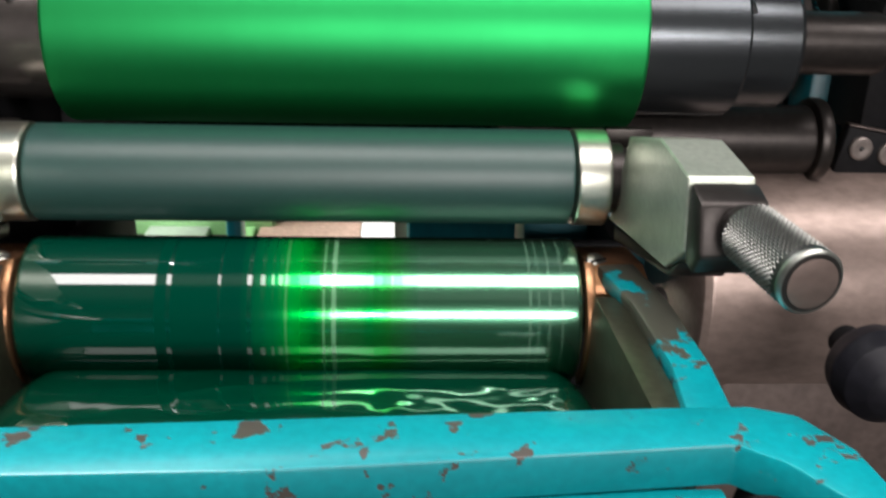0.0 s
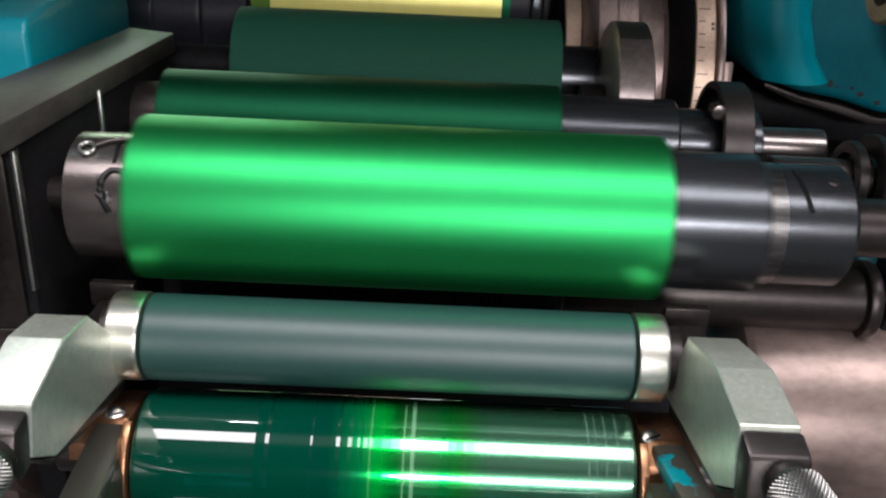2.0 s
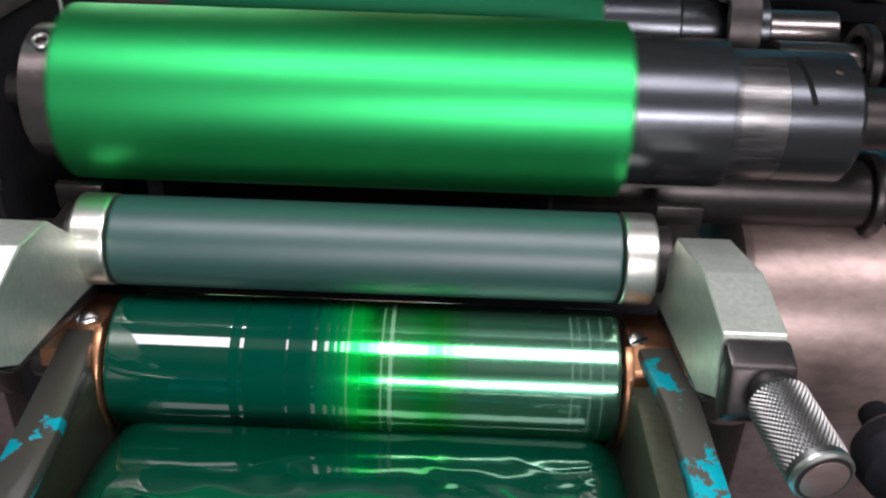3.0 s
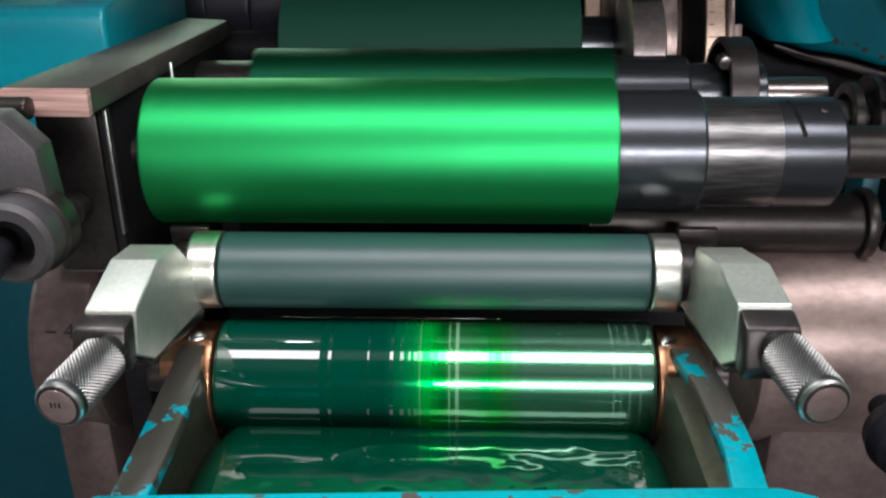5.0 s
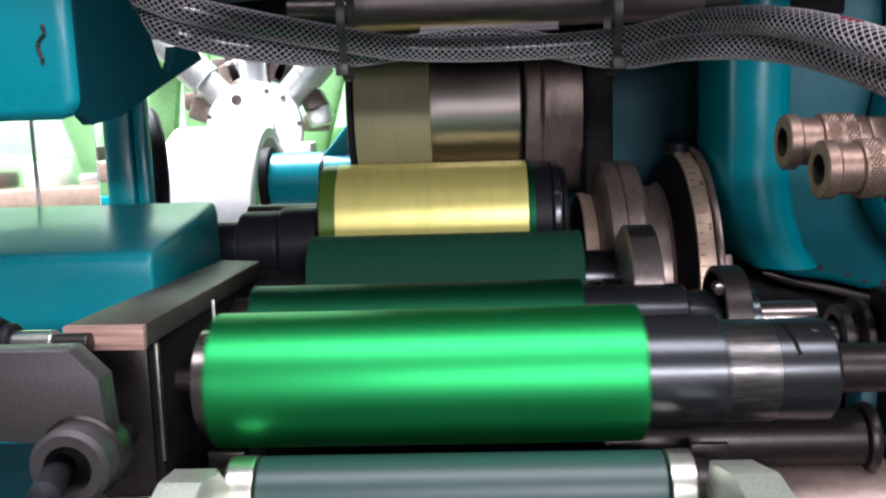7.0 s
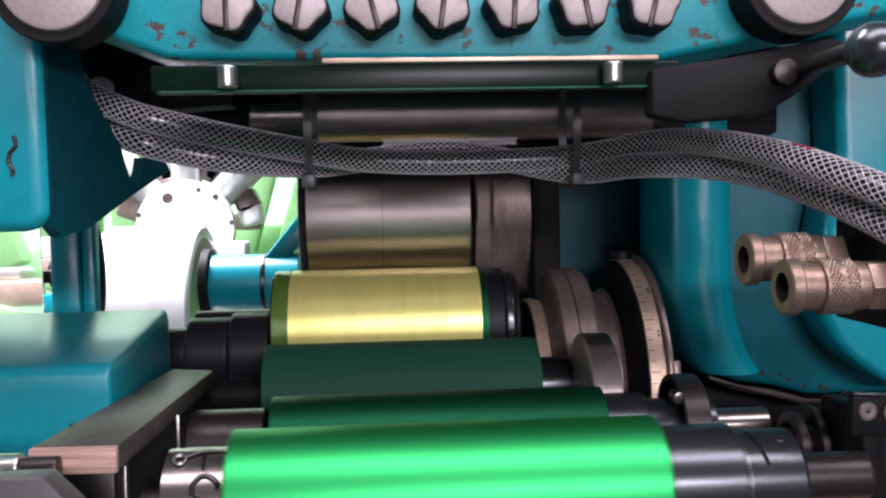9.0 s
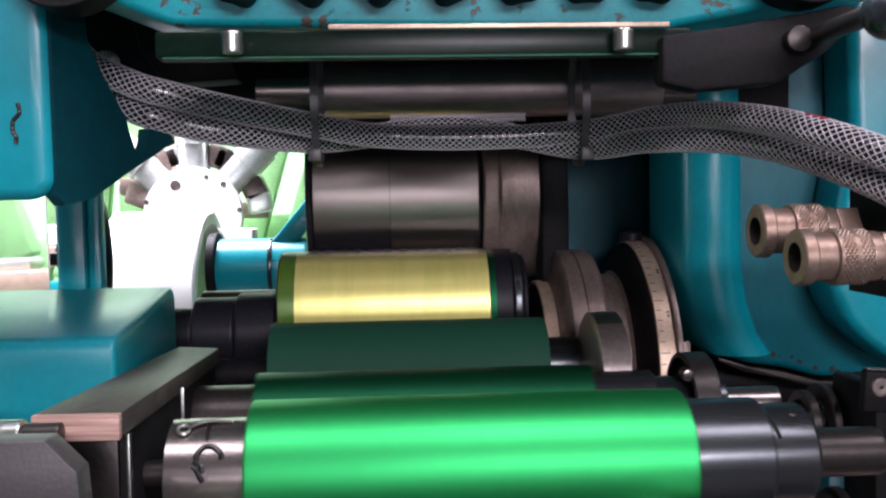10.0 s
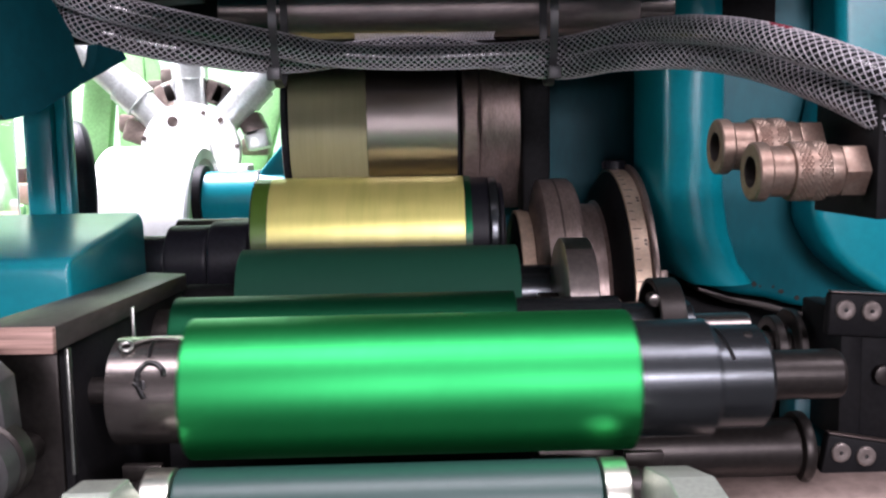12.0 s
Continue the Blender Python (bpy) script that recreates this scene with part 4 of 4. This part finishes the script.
part("collar", rod(0.0005, 0.006, 0.0125), "black_gloss", t)
part("spindle", rod(0.006, 0.030, 0.0082), "steel", t)
part("spindle_tip", rod(0.030, 0.05, 0.006), "dark_steel", t)

guard = thing("guard_box", -0.30, 0.75, 1.40, "teal sheet metal guard box with sloping top", "guard")
part("cover", prism([(-0.055, -0.11), (-0.055, 0.034), (-0.050, 0.040), (0.112, 0.062), (0.120, 0.058), (0.125, 0.050), (0.125, -0.11)], -0.32, 0.163, "x", 0.0035, 3), "teal", guard)
dome_screw("cover_screw", guard, "dark_steel", pose(0.135, -0.0555, -0.005, 90, 0, 0), 0.0028, 0.0015)
random.seed(12)
for k in range(7):
    x, z, r = random.uniform(-0.05, 0.13), random.uniform(-0.12, 0.02), random.uniform(0.0006, 0.0016)
    o = [(x + r * random.uniform(0.6, 1.4) * math.cos(a), z + r * random.uniform(0.6, 1.4) * math.sin(a)) for a in (math.pi * q / 3 for q in range(6))]
    part("paint_chip", prism(o, -0.0556, -0.0546, "y", 0), "dark_steel", guard, "dark speck in the paint", smooth=False)
t = thing("guard_post", -0.243, 0.92, 1.50, "teal upright guard post", "post")
part("post", box(-0.013, 0.014, -0.012, 0.012, -0.35, 0.30, 0.003), "teal", t)
part("edge", box(0.0145, 0.027, -0.006, 0.012, -0.35, 0.30, 0.003), "teal", t)
t = thing("guard_window", -0.45, 0.90, 1.50, "clear acrylic guard window with bright strip", "window")
p = part("pane", box(-0.25, 0.190, -0.002, 0.002, -0.12, 0.30, 0.0005), "glass", t)
p.visible_shadow = False
part("seam", box(0.128, 0.132, -0.004, -0.0025, -0.12, 0.3, 0.0005), "white", t)

hood = thing("upper_housing", -0.20, 0.66, 1.66, "teal upper side housing with dark rounded lower edge", "housing")
part("front_face", prism([(-0.40, -0.120), (0.045, -0.120), (0.056, -0.112), (0.052, 0.30), (-0.40, 0.30)], -0.050, -0.035, "y", 0.007, 3), "teal", hood)
# the cheek runs back and inwards, its lower edge curving up, with one drop-shaped opening
ck = [(0.0, -0.118), (0.006, -0.124), (0.03, -0.119), (0.07, -0.098), (0.112, -0.078), (0.108, -0.073), (0.085, -0.070), (0.083, -0.080), (0.077, -0.091), (0.070, -0.086), (0.065, -0.074), (0.062, -0.064), (0.05, -0.048), (0.04, -0.036), (0.03, -0.018), (0.024, 0.02), (0.022, 0.30), (0.0, 0.30)]
part("inner_cheek", turned(prism(ck, -0.006, 0.004, "x", 0), pose(0.054, -0.046, 0, 0, 0, -26)), "teal_deep_shade", hood, "teal inner cheek plate, coloured dark for its shade")
part("paint_drip", sweep(spline([(0.036, -0.0500, -0.060), (0.037, -0.0500, -0.066), (0.033, -0.0500, -0.071), (0.0325, -0.0500, -0.077), (0.0345, -0.0500, -0.081), (0.034, -0.0500, -0.085)], 24), 0.0014, 8), "dark_steel", hood, "dark paint run")

# ---- above ----
t = thing("cross_pipe", 0.12, 0.84, 1.634, "dark polished steel cross pipe", "pipe")
part("pipe", rod(-0.17, 0.215, 0.0235), "collar_steel", t)
part("sleeve", rod(-0.115, 0.185, 0.0245), "pipe_steel", t, "brown polished sleeve")
# black filler added so no pale background shows past the pipe
t = thing("rear_blocker", 0.0, 0.90, 1.66, "added black filler hiding the background behind the cross pipe", "press frame", kind="structure")
part("web", box(-0.32, 0.45, -0.01, 0.01, -0.045, 0.12, 0.004), "black", t)
t = thing("drip_plate", 0.09, 0.60, 1.632, "black drip plate fixed with two bright bolts", "plate")
part("plate", box(-0.165, 0.165, -0.006, 0.012, -0.008, 0.008, 0.0015), "drip", t)
# green-lit glint along the edge, made as a coloured strip
part("glint_edge", box(-0.16, 0.16, -0.0070, -0.0058, -0.0088, -0.0076, 0.0003), "dull_green", t, "green strip standing in for a glint on the lower edge")
part("upper_strip", box(-0.06, 0.15, -0.010, -0.0062, 0.008, 0.011, 0.0006), "bronze", t)
for x in (-0.117, 0.120):
    part("bolt", turned(rod(-0.007, 0.006, 0.0062, axis="z"), pose(x, -0.0135, 0)), "steel", t, "bright hex bolt")
t = thing("drip_plate_lever", 0.305, 0.59, 1.64, "black cranked lever with polished steel ball", "lever")
part("lever", prism([(-0.071, -0.006), (-0.071, -0.035), (-0.05, -0.040), (0.001, -0.036), (0.031, -0.018), (0.061, 0.008), (0.045, 0.012), (0.022, 0.008), (-0.024, 0.0)], -0.004, 0.016, "y", 0.003), "black", t)
part("boss", turned(rod(-0.016, 0.0, 0.008, axis="y"), pose(0.012, 0.004, -0.010)), "dark_steel", t)
part("ball", turned(lathe([(-0.0148 * math.cos(radians(a)), 0.0148 * math.sin(radians(a)) + 0.0001) for a in range(0, 181, 12)], "x", 40), pose(0.023, -0.093, -0.011)), "grey_steel", t, "polished steel ball")
part("ball_stem", rod(-0.085, 0.0, 0.006, 0.024, -0.008, axis="y"), "dark_steel", t)
t = thing("left_stop_plate", -0.10, 0.80, 1.665, "black iron stop plate under the beam", "plate")
part("plate", prism([(-0.048, 0.034), (0.018, 0.012), (0.034, -0.007), (0.039, -0.026), (-0.02, -0.03), (-0.04, 0.0)], -0.004, 0.03, "y", 0.002), "black", t)
t = thing("top_beam", 0.1, 0.66, 1.72, "teal painted top beam, oily and scuffed", "beam", kind="structure")
part("beam", prism([(-0.24, -0.045), (-0.167, -0.074), (0.138, -0.079), (0.23, -0.062), (0.40, -0.03), (0.40, 0.085), (-0.24, 0.085)], -0.055, 0.02, "y", 0.005, 3), "teal_worn", t)
# unseen block added to hold back light from above and behind
part("overhead_blocker", box(-1.60, 0.60, 0.065, 0.60, 0.02, 0.60, 0.01), "black", t, "unseen dark block keeping overhead light off the rollers")
for k in range(7):
    t = thing("ink_key", -0.025 + k * 0.0432, 0.580, 1.6735, "grey lobed ink key knob with black rim", "knob", "ink keys")
    ph = 0.9 * k
    prof = [(0.0168 * (1 + 0.08 * math.cos(5 * a + ph)) * math.cos(a), 0.0168 * (1 + 0.08 * math.cos(5 * a + ph)) * math.sin(a)) for a in (2 * math.pi * i / 50 for i in range(50))]
    part("rim", prism(prof, 0.0, 0.03, "y", 0.0015), "black", t)
    part("face", prism([(u * 0.9, v * 0.9) for u, v in prof], -0.004, 0.0, "y", 0.002), "black_key", t)
    part("pointer", turned(box(-0.0016, 0.0016, -0.0055, -0.004, -0.0165, 0.004, 0.0004), pose(0, 0, 0, 0, 14 * math.sin(2.3 * k), 0)), "dark_steel", t)
for x in (-0.125, 0.326):
    t = thing("large_dial", x, 0.575, 1.688, "grey round dial with black rim", "dial", "end dials")
    part("rim", tube(0, 0.03, 0.030, 0.037, axis="y"), "black", t)
    part("face", rod(-0.003, 0.028, 0.0305, axis="y", bev=0.003), "black_key", t)

# ---- braided hoses ----


def hose(points, r, label):
    pts = spline(points, 260)
    t = thing("braided_hose", *points[4], label, "hose", "braided hoses")
    off = Matrix.Translation(-Vector(points[4]))
    core = part("core", turned(sweep(pts, r - 0.0003, 18), off), "hose", t)
    up = Vector((0, 0.3, 1)).normalized()
    s_run, acc, last = [], 0.0, pts[0]
    for p in pts:
        acc += (p - last).length
        last = p
        s_run.append(acc)
    bm = bmesh.new()
    n = 12
    for d in (1, -1):
        for k in range(n):
            line = []
            for i, p in enumerate(pts):
                tg = (pts[min(i + 1, 259)] - pts[max(i - 1, 0)]).normalized()
                s = tg.cross(up).normalized()
                u = s.cross(tg)
                a = 2 * math.pi * k / n + d * s_run[i] / 0.0105
                line.append(p + (r + 0.0001) * (math.cos(a) * s + math.sin(a) * u))
            sweep(line, 0.00034, 4, bm, False)
    i0 = min(range(260), key=lambda i: abs(pts[i].x - 0.338))
    if "second" not in label:
        part("red_print", turned(sweep([pts[i] + Vector((0, -0.0035, r * 0.84)) for i in range(i0 - 2, i0 + 3)], 0.0016, 8), off), "red", t, "red printed patch")
    b = part("braid", turned(bm, off), "braid", t, "pale woven braid")
    tagged(b, kind="stuff")
    return t


hose([(-0.196, 0.76, 1.725), (-0.186, 0.742, 1.683), (-0.160, 0.722, 1.645), (-0.125, 0.718, 1.626), (-0.096, 0.72, 1.617), (-0.047, 0.735, 1.606), (0.006, 0.765, 1.597), (0.054, 0.785, 1.590), (0.130, 0.785, 1.587), (0.225, 0.775, 1.590), (0.285, 0.73, 1.598), (0.318, 0.65, 1.588), (0.352, 0.58, 1.566), (0.40, 0.52, 1.53), (0.46, 0.47, 1.48)], 0.0098, "clear hose with pale woven braid, zip-tied to its pair")
hose([(-0.168, 0.80, 1.655), (-0.158, 0.768, 1.634), (-0.141, 0.740, 1.615), (-0.119, 0.73, 1.604), (-0.091, 0.737, 1.5965), (-0.05, 0.750, 1.5895), (0.01, 0.795, 1.587), (0.12, 0.803, 1.597), (0.22, 0.780, 1.578), (0.268, 0.74, 1.580), (0.312, 0.69, 1.576), (0.347, 0.63, 1.560), (0.382, 0.55, 1.524), (0.44, 0.50, 1.46)], 0.0098, "second clear hose with pale woven braid beside its pair")
for x, z in ((0.006, 1.592), (0.222, 1.590)):
    t = thing("cable_tie", x, 0.764, z, "grey plastic cable tie holding hoses to pipe", "cable tie", "cable ties")
    lp = [Vector((0, 0.05 * math.cos(a) * 0.62 + 0.018, 0.052 * math.sin(a) + 0.026)) for a in (2 * math.pi * k / 32 for k in range(33))]
    bm = bmesh.new()
    rings = [[bm.verts.new(p + Vector((dx, 0, 0)) + (p - Vector((0, 0.018, 0.026))).normalized() * h) for dx, h in ((-0.0032, 0), (0.0032, 0), (0.0032, 0.0014), (-0.0032, 0.0014))] for p in lp]
    for p, q in zip(rings, rings[1:]):
        for k in range(4):
            bm.faces.new((p[k], p[(k + 1) % 4], q[(k + 1) % 4], q[k]))
    part("strap", bm, "tie", t)
    part("head", box(-0.0052, 0.0052, -0.018, -0.009, -0.024, -0.014, 0.0012), "tie", t)
t = thing("mesh_strip", 0.12, 0.80, 1.605, "pale woven mesh strip behind the hoses", "mesh")
bm = bmesh.new()
for k in range(44):
    x = -0.055 + 0.0026 * k
    sweep([Vector((x, 0, -0.003)), Vector((x + 0.003, 0, 0.004))], 0.0005, 4, bm)
    sweep([Vector((x + 0.003, 0.001, -0.003)), Vector((x, 0.001, 0.004))], 0.0005, 4, bm)
tagged(part("threads", bm, "braid", t), kind="stuff")

# ---- brass couplings ----


def coupling(x, y, z):
    t = thing("brass_coupling", x, y, z, "aged brass quick coupling with knurled sleeve", "coupling", "brass couplings")
    part("socket", lathe([(0.0, 0.0092), (0.0, 0.0158), (0.0010, 0.0170), (0.008, 0.0172), (0.0095, 0.0160), (0.010, 0.0146)], "x", 28, caps=False), "brass", t)
    part("bore", lathe([(0.0, 0.0090), (0.02, 0.0086), (0.021, 0.0005)], "x", 32, caps=False), "dark_steel", t, "dark hollow bore")
    part("neck", rod(0.0095, 0.024, 0.0146), "brass", t)
    sl = part("sleeve", rod(0.0235, 0.047, 0.0168, bev=0.0015), "brass", t)
    bm = bmesh.new()
    n = 30
    for x0, x1 in ((0.0265, 0.0335), (0.0385, 0.0455)):
        for r in range(6):
            for c in range(n):
                a = 2 * math.pi * (c + 0.5 * (r % 2)) / n
                xx = x0 + (x1 - x0) * r / 5
                cen = bm.verts.new((xx, 0.0174 * math.cos(a), 0.0174 * math.sin(a)))
                q = [bm.verts.new((xx + v, 0.01675 * math.cos(a + u), 0.01675 * math.sin(a + u))) for u, v in ((0.1, 0), (0, 0.0013), (-0.1, 0), (0, -0.0013))]
                for i in range(4):
                    bm.faces.new((cen, q[i], q[(i + 1) % 4]))
    tagged(part("knurling", bm, "brass", sl, smooth=False), kind="stuff")
    part("body", rod(0.047, 0.056, 0.0150), "brass", t)
    hx = [(0.0162 * math.cos(radians(60 * k)), 0.0162 * math.sin(radians(60 * k))) for k in range(6)]
    part("hex_nut", prism(hx, 0.056, 0.072, "x", 0.001), "brass", t)
    t.scale.x = 0.88
    return t


coupling(0.3055, 0.560, 1.4975)
coupling(0.2990, 0.603, 1.5120)
t = thing("coupling_bracket", 0.40, 0.58, 1.50, "black steel bracket holding brass couplings", "bracket")
part("upright", box(-0.028, -0.019, -0.035, 0.045, -0.030, 0.040, 0.001), "black", t)
part("arm", box(-0.0195, 0.06, -0.02, 0.045, -0.03, 0.03, 0.004), "black", t)

# ---- neighbouring machine seen through the opening ----
t = thing("white_reel_hub", -0.33, 1.62, 1.376, "white enamelled reel hub with drilled flange on green machine", "machine")
part("drum", tube(-0.085, 0.075, 0.128, 0.150, bev=0.004), "white", t)
part("core", rod(-0.08, 0.05, 0.127), "lime", t)
part("flange", turned(rod(0.0, 0.025, 0.100, axis="y", segs=64), pose(-0.02, 0.28, 0.139)), "white", t)
part("flange_boss", turned(rod(-0.02, 0.0, 0.045, axis="y", segs=48), pose(-0.02, 0.28, 0.139)), "white", t)
for hx, hz, rr in ((-0.053, 0.202, 0.011), (0.010, 0.218, 0.005), (0.044, 0.203, 0.006), (-0.112, 0.169, 0.005), (0.075, 0.150, 0.005), (-0.085, 0.085, 0.006)):
    part("flange_hole", turned(rod(-0.002, 0.002, rr, axis="y", segs=24), pose(hx, 0.28, hz)), "dark_stained_steel", t)
for a in (-46, -2, 44):
    part("spoke_pipe", turned(rod(0.09, 0.6, 0.032, axis="z"), pose(-0.02, 0.33, 0.139, 0, a, 0)), "galv", t)
    part("pipe_collar", turned(tube(0.15, 0.20, 0.032, 0.037, axis="z"), pose(-0.02, 0.33, 0.139, 0, a, 0)), "galv", t)
for a, mm in ((-70, "brown_steel"), (-24, "brown_steel"), (-18, "galv"), (20, "dark_stained_steel"), (27, "dark_steel"), (66, "dark_stained_steel"), (78, "galv")):
    part("hub_clamp", turned(box(-0.024, 0.024, -0.02, 0.03, 0.105, 0.155, 0.008), pose(-0.02, 0.34, 0.139, 0, a, 0)), mm, t)
part("white_box", box(0.04, 0.13, 0.10, 0.16, 0.02, 0.115, 0.004), "white", t)
random.seed(21)
for k in range(11):
    part("green_panel", turned(box(-0.035, 0.035, 0.50 + 0.008 * k, 0.54 + 0.008 * k, 0.10 - 0.5 * (k % 2), 0.7, 0.01), pose(-0.55 + 0.115 * k, 0, 0, 0, random.uniform(-28, 28), 0)), "lime", t)
for k in range(9):
    x, z = random.uniform(-0.35, 0.35), random.uniform(0.14, 0.42)
    part("machine_block", box(x - 0.03, x + 0.03, 0.44, 0.49, z - 0.02, z + 0.02, 0.008), ("dark_stained_steel", "galv", "brown_steel")[k % 3], t)
part("green_beam", box(-0.9, 0.7, 0.62, 0.66, 0.05, 0.14, 0.01), "lime", t)
part("shelf", box(-0.9, -0.16, 0.36, 0.40, 0.034, 0.079, 0.004), "pink_board", t, "pinkish brown board")
part("shelf", box(-0.9, -0.16, 0.34, 0.38, -0.040, 0.004, 0.004), "teal", t, "teal shelf board")
for k in range(7):
    x = -0.86 + 0.10 * k
    part("machine_block", box(x, x + 0.06, 0.38, 0.44, 0.080, 0.10 + 0.012 * (k % 3), 0.006), ("galv", "dark_stained_steel", "white")[k % 3], t)
    part("green_tuft", turned(box(-0.02, 0.02, 0.34, 0.36, -0.012, 0.016, 0.008), pose(x + 0.05, 0, 0.020, 0, 20 * (k % 2), 0)), "lime", t)
part("back_panel", box(-1.6, 0.9, 0.80, 0.84, -1.376, 1.0, 0.01), "pale_green", t, "pale green machine panel")
part("stand", box(-0.2, 0.2, 0.40, 0.50, -1.376, 0.0, 0.01), "lime", t)
part("stand_arm", box(-0.03, 0.03, 0.0, 0.45, -0.06, 0.0, 0.01), "lime", t)

t = thing("blue_drive_pipe", -0.135, 1.33, 1.446, "bright teal drive pipe with black end ring", "pipe")
part("pipe", rod(-0.05, 0.075, 0.041), "teal", t)
part("ring", rod(-0.062, -0.05, 0.050), "black", t)
part("clamp_band", rod(0.022, 0.028, 0.043), "grey_steel", t)
part("upper_link", turned(box(-0.014, 0.014, -0.02, 0.02, 0, 0.13, 0.004), pose(0.03, 0, 0.02, 0, 40, 0)), "teal", t)
part("support", box(0.04, 0.06, -0.02, 0.02, -1.446, -0.03, 0.004), "teal", t)
t = thing("black_handwheel", -0.37, 1.28, 1.47, "black handwheel rim behind guard post", "wheel")
part("rim", turned(lathe([(0.016 * math.cos(radians(a)), 0.075 + 0.016 * math.sin(radians(a))) for a in range(0, 361, 24)], "x", 56, caps=False), pose(0.02, 0, 0, 0, 0, 28)), "black_gloss", t)
part("hub", rod(-0.02, 0.02, 0.02), "black_gloss", t)
part("wheel_post", box(-0.012, 0.012, -0.012, 0.012, -1.47, -0.015, 0.003), "black", t)
part("spoke", box(-0.006, 0.006, -0.075, 0.075, -0.008, 0.008, 0.002), "black_gloss", t)

# ---- press body below and behind ----
body = thing("press_body", 0.1, 0.9, 0.6, "dark iron press body under the rollers", "press frame", kind="structure")
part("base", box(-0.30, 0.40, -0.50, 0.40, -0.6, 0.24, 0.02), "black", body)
# black boxes added to block the bright background between and below the rollers
part("rear_blocker", box(-0.02, 0.40, 0.42, 0.45, 0.53, 1.2, 0.01), "black", body)
part("sole_blocker", box(-0.34, 0.30, 0.06, 0.30, 0.575, 0.66, 0.01), "black", body)
part("left_blocker", box(-0.25, -0.10, 0.13, 0.15, 0.575, 0.785, 0.004), "black", body)
part("mid_blocker", box(-0.17, 0.19, -0.170, -0.145, 0.624, 0.722, 0.004), "black", body)
part("gap_blocker", box(-0.15, 0.17, -0.285, -0.277, 0.56, 0.652, 0.002), "black", body)
for x in (-0.148, 0.160):
    part("blocker_arm", box(x, x + 0.008, -0.2775, -0.1695, 0.60, 0.65, 0.001), "black", body)
for x in (-0.17, 0.178):
    part("blocker_post", box(x, x + 0.012, -0.170, -0.145, 0.23, 0.626, 0.002), "black", body)
part("left_wing", box(-0.36, -0.165, -0.14, -0.10, 0.40, 0.74, 0.01), "black", body)

# made-up bench; its strips give the bright bits below the ductor roller
bench = thing("stand_in_bench", 0.0, 1.90, 0.72, "made-up low bench behind the press carrying coloured strips", "bench")
part("top", box(-0.8, 0.7, -0.5, 0.45, -0.03, 0.0, 0.004), "dark_steel", bench)
for x in (-0.75, 0.65):
    for y in (-0.45, 0.40):
        part("leg", box(x - 0.02, x + 0.02, y - 0.02, y + 0.02, -0.72, -0.03, 0.003), "dark_steel", bench)
for x0, x1, m in ((-0.47, -0.435, "white"), (-0.40, -0.27, "galv"), (-0.225, -0.17, "lime"), (-0.16, 0.06, "pink_board"), (0.062, 0.135, "white"), (0.165, 0.21, "lime"), (0.315, 0.365, "lime")):
    t = thing("gap_strip", (x0 + x1) / 2, 1.90, 0.7205, "coloured strip standing in for bright bits past the roller gap", "stack", "stacks on the bench")
    w = (x1 - x0) / 2
    part("sheet", box(-w, w, -0.42, 0.40, 0.0, 0.018, 0.002), m, t)


# ---- what moves ----
def motions():
    times = [k / 30 for k in range(361)]
    # vibrator sleeves slide to and fro while they turn
    walk(V_SLEEVE, [(t, pose(-0.0067 + 0.0265 * math.cos(2 * math.pi * (2.091 * t + 0.0201)), 0, 0, (1500 * t) % 360, 0, 0)) for t in times])
    walk(second_drum, [(t, pose(0.013 + 0.0262 * math.cos(2 * math.pi * (2.1955 * t + 0.2344)), 0, 0, (1800 * t) % 360, 0, 0)) for t in times])
    walk(rubber2_drum, [(t, pose(0.004 * math.sin(6 * t), 0, 0, -(1600 * t) % 360, 0, 0)) for t in times])
    walk(form_drum, [(t, pose(0, 0, 0, -(1500 * t) % 360, 0, 0)) for t in times])
    # plate cylinder: a little over five turns a second
    walk(PSPIN, [(t, pose(0, 0, 0, 147 + (1864.3 * (t - 11.0)) % 360, 0, 0)) for t in times])
    walk(ISPIN, [(t, pose(0, 0, 0, (-(1864.3 * (t - 7.0)) + 150) % 360, 0, 0)) for t in times])


motions()
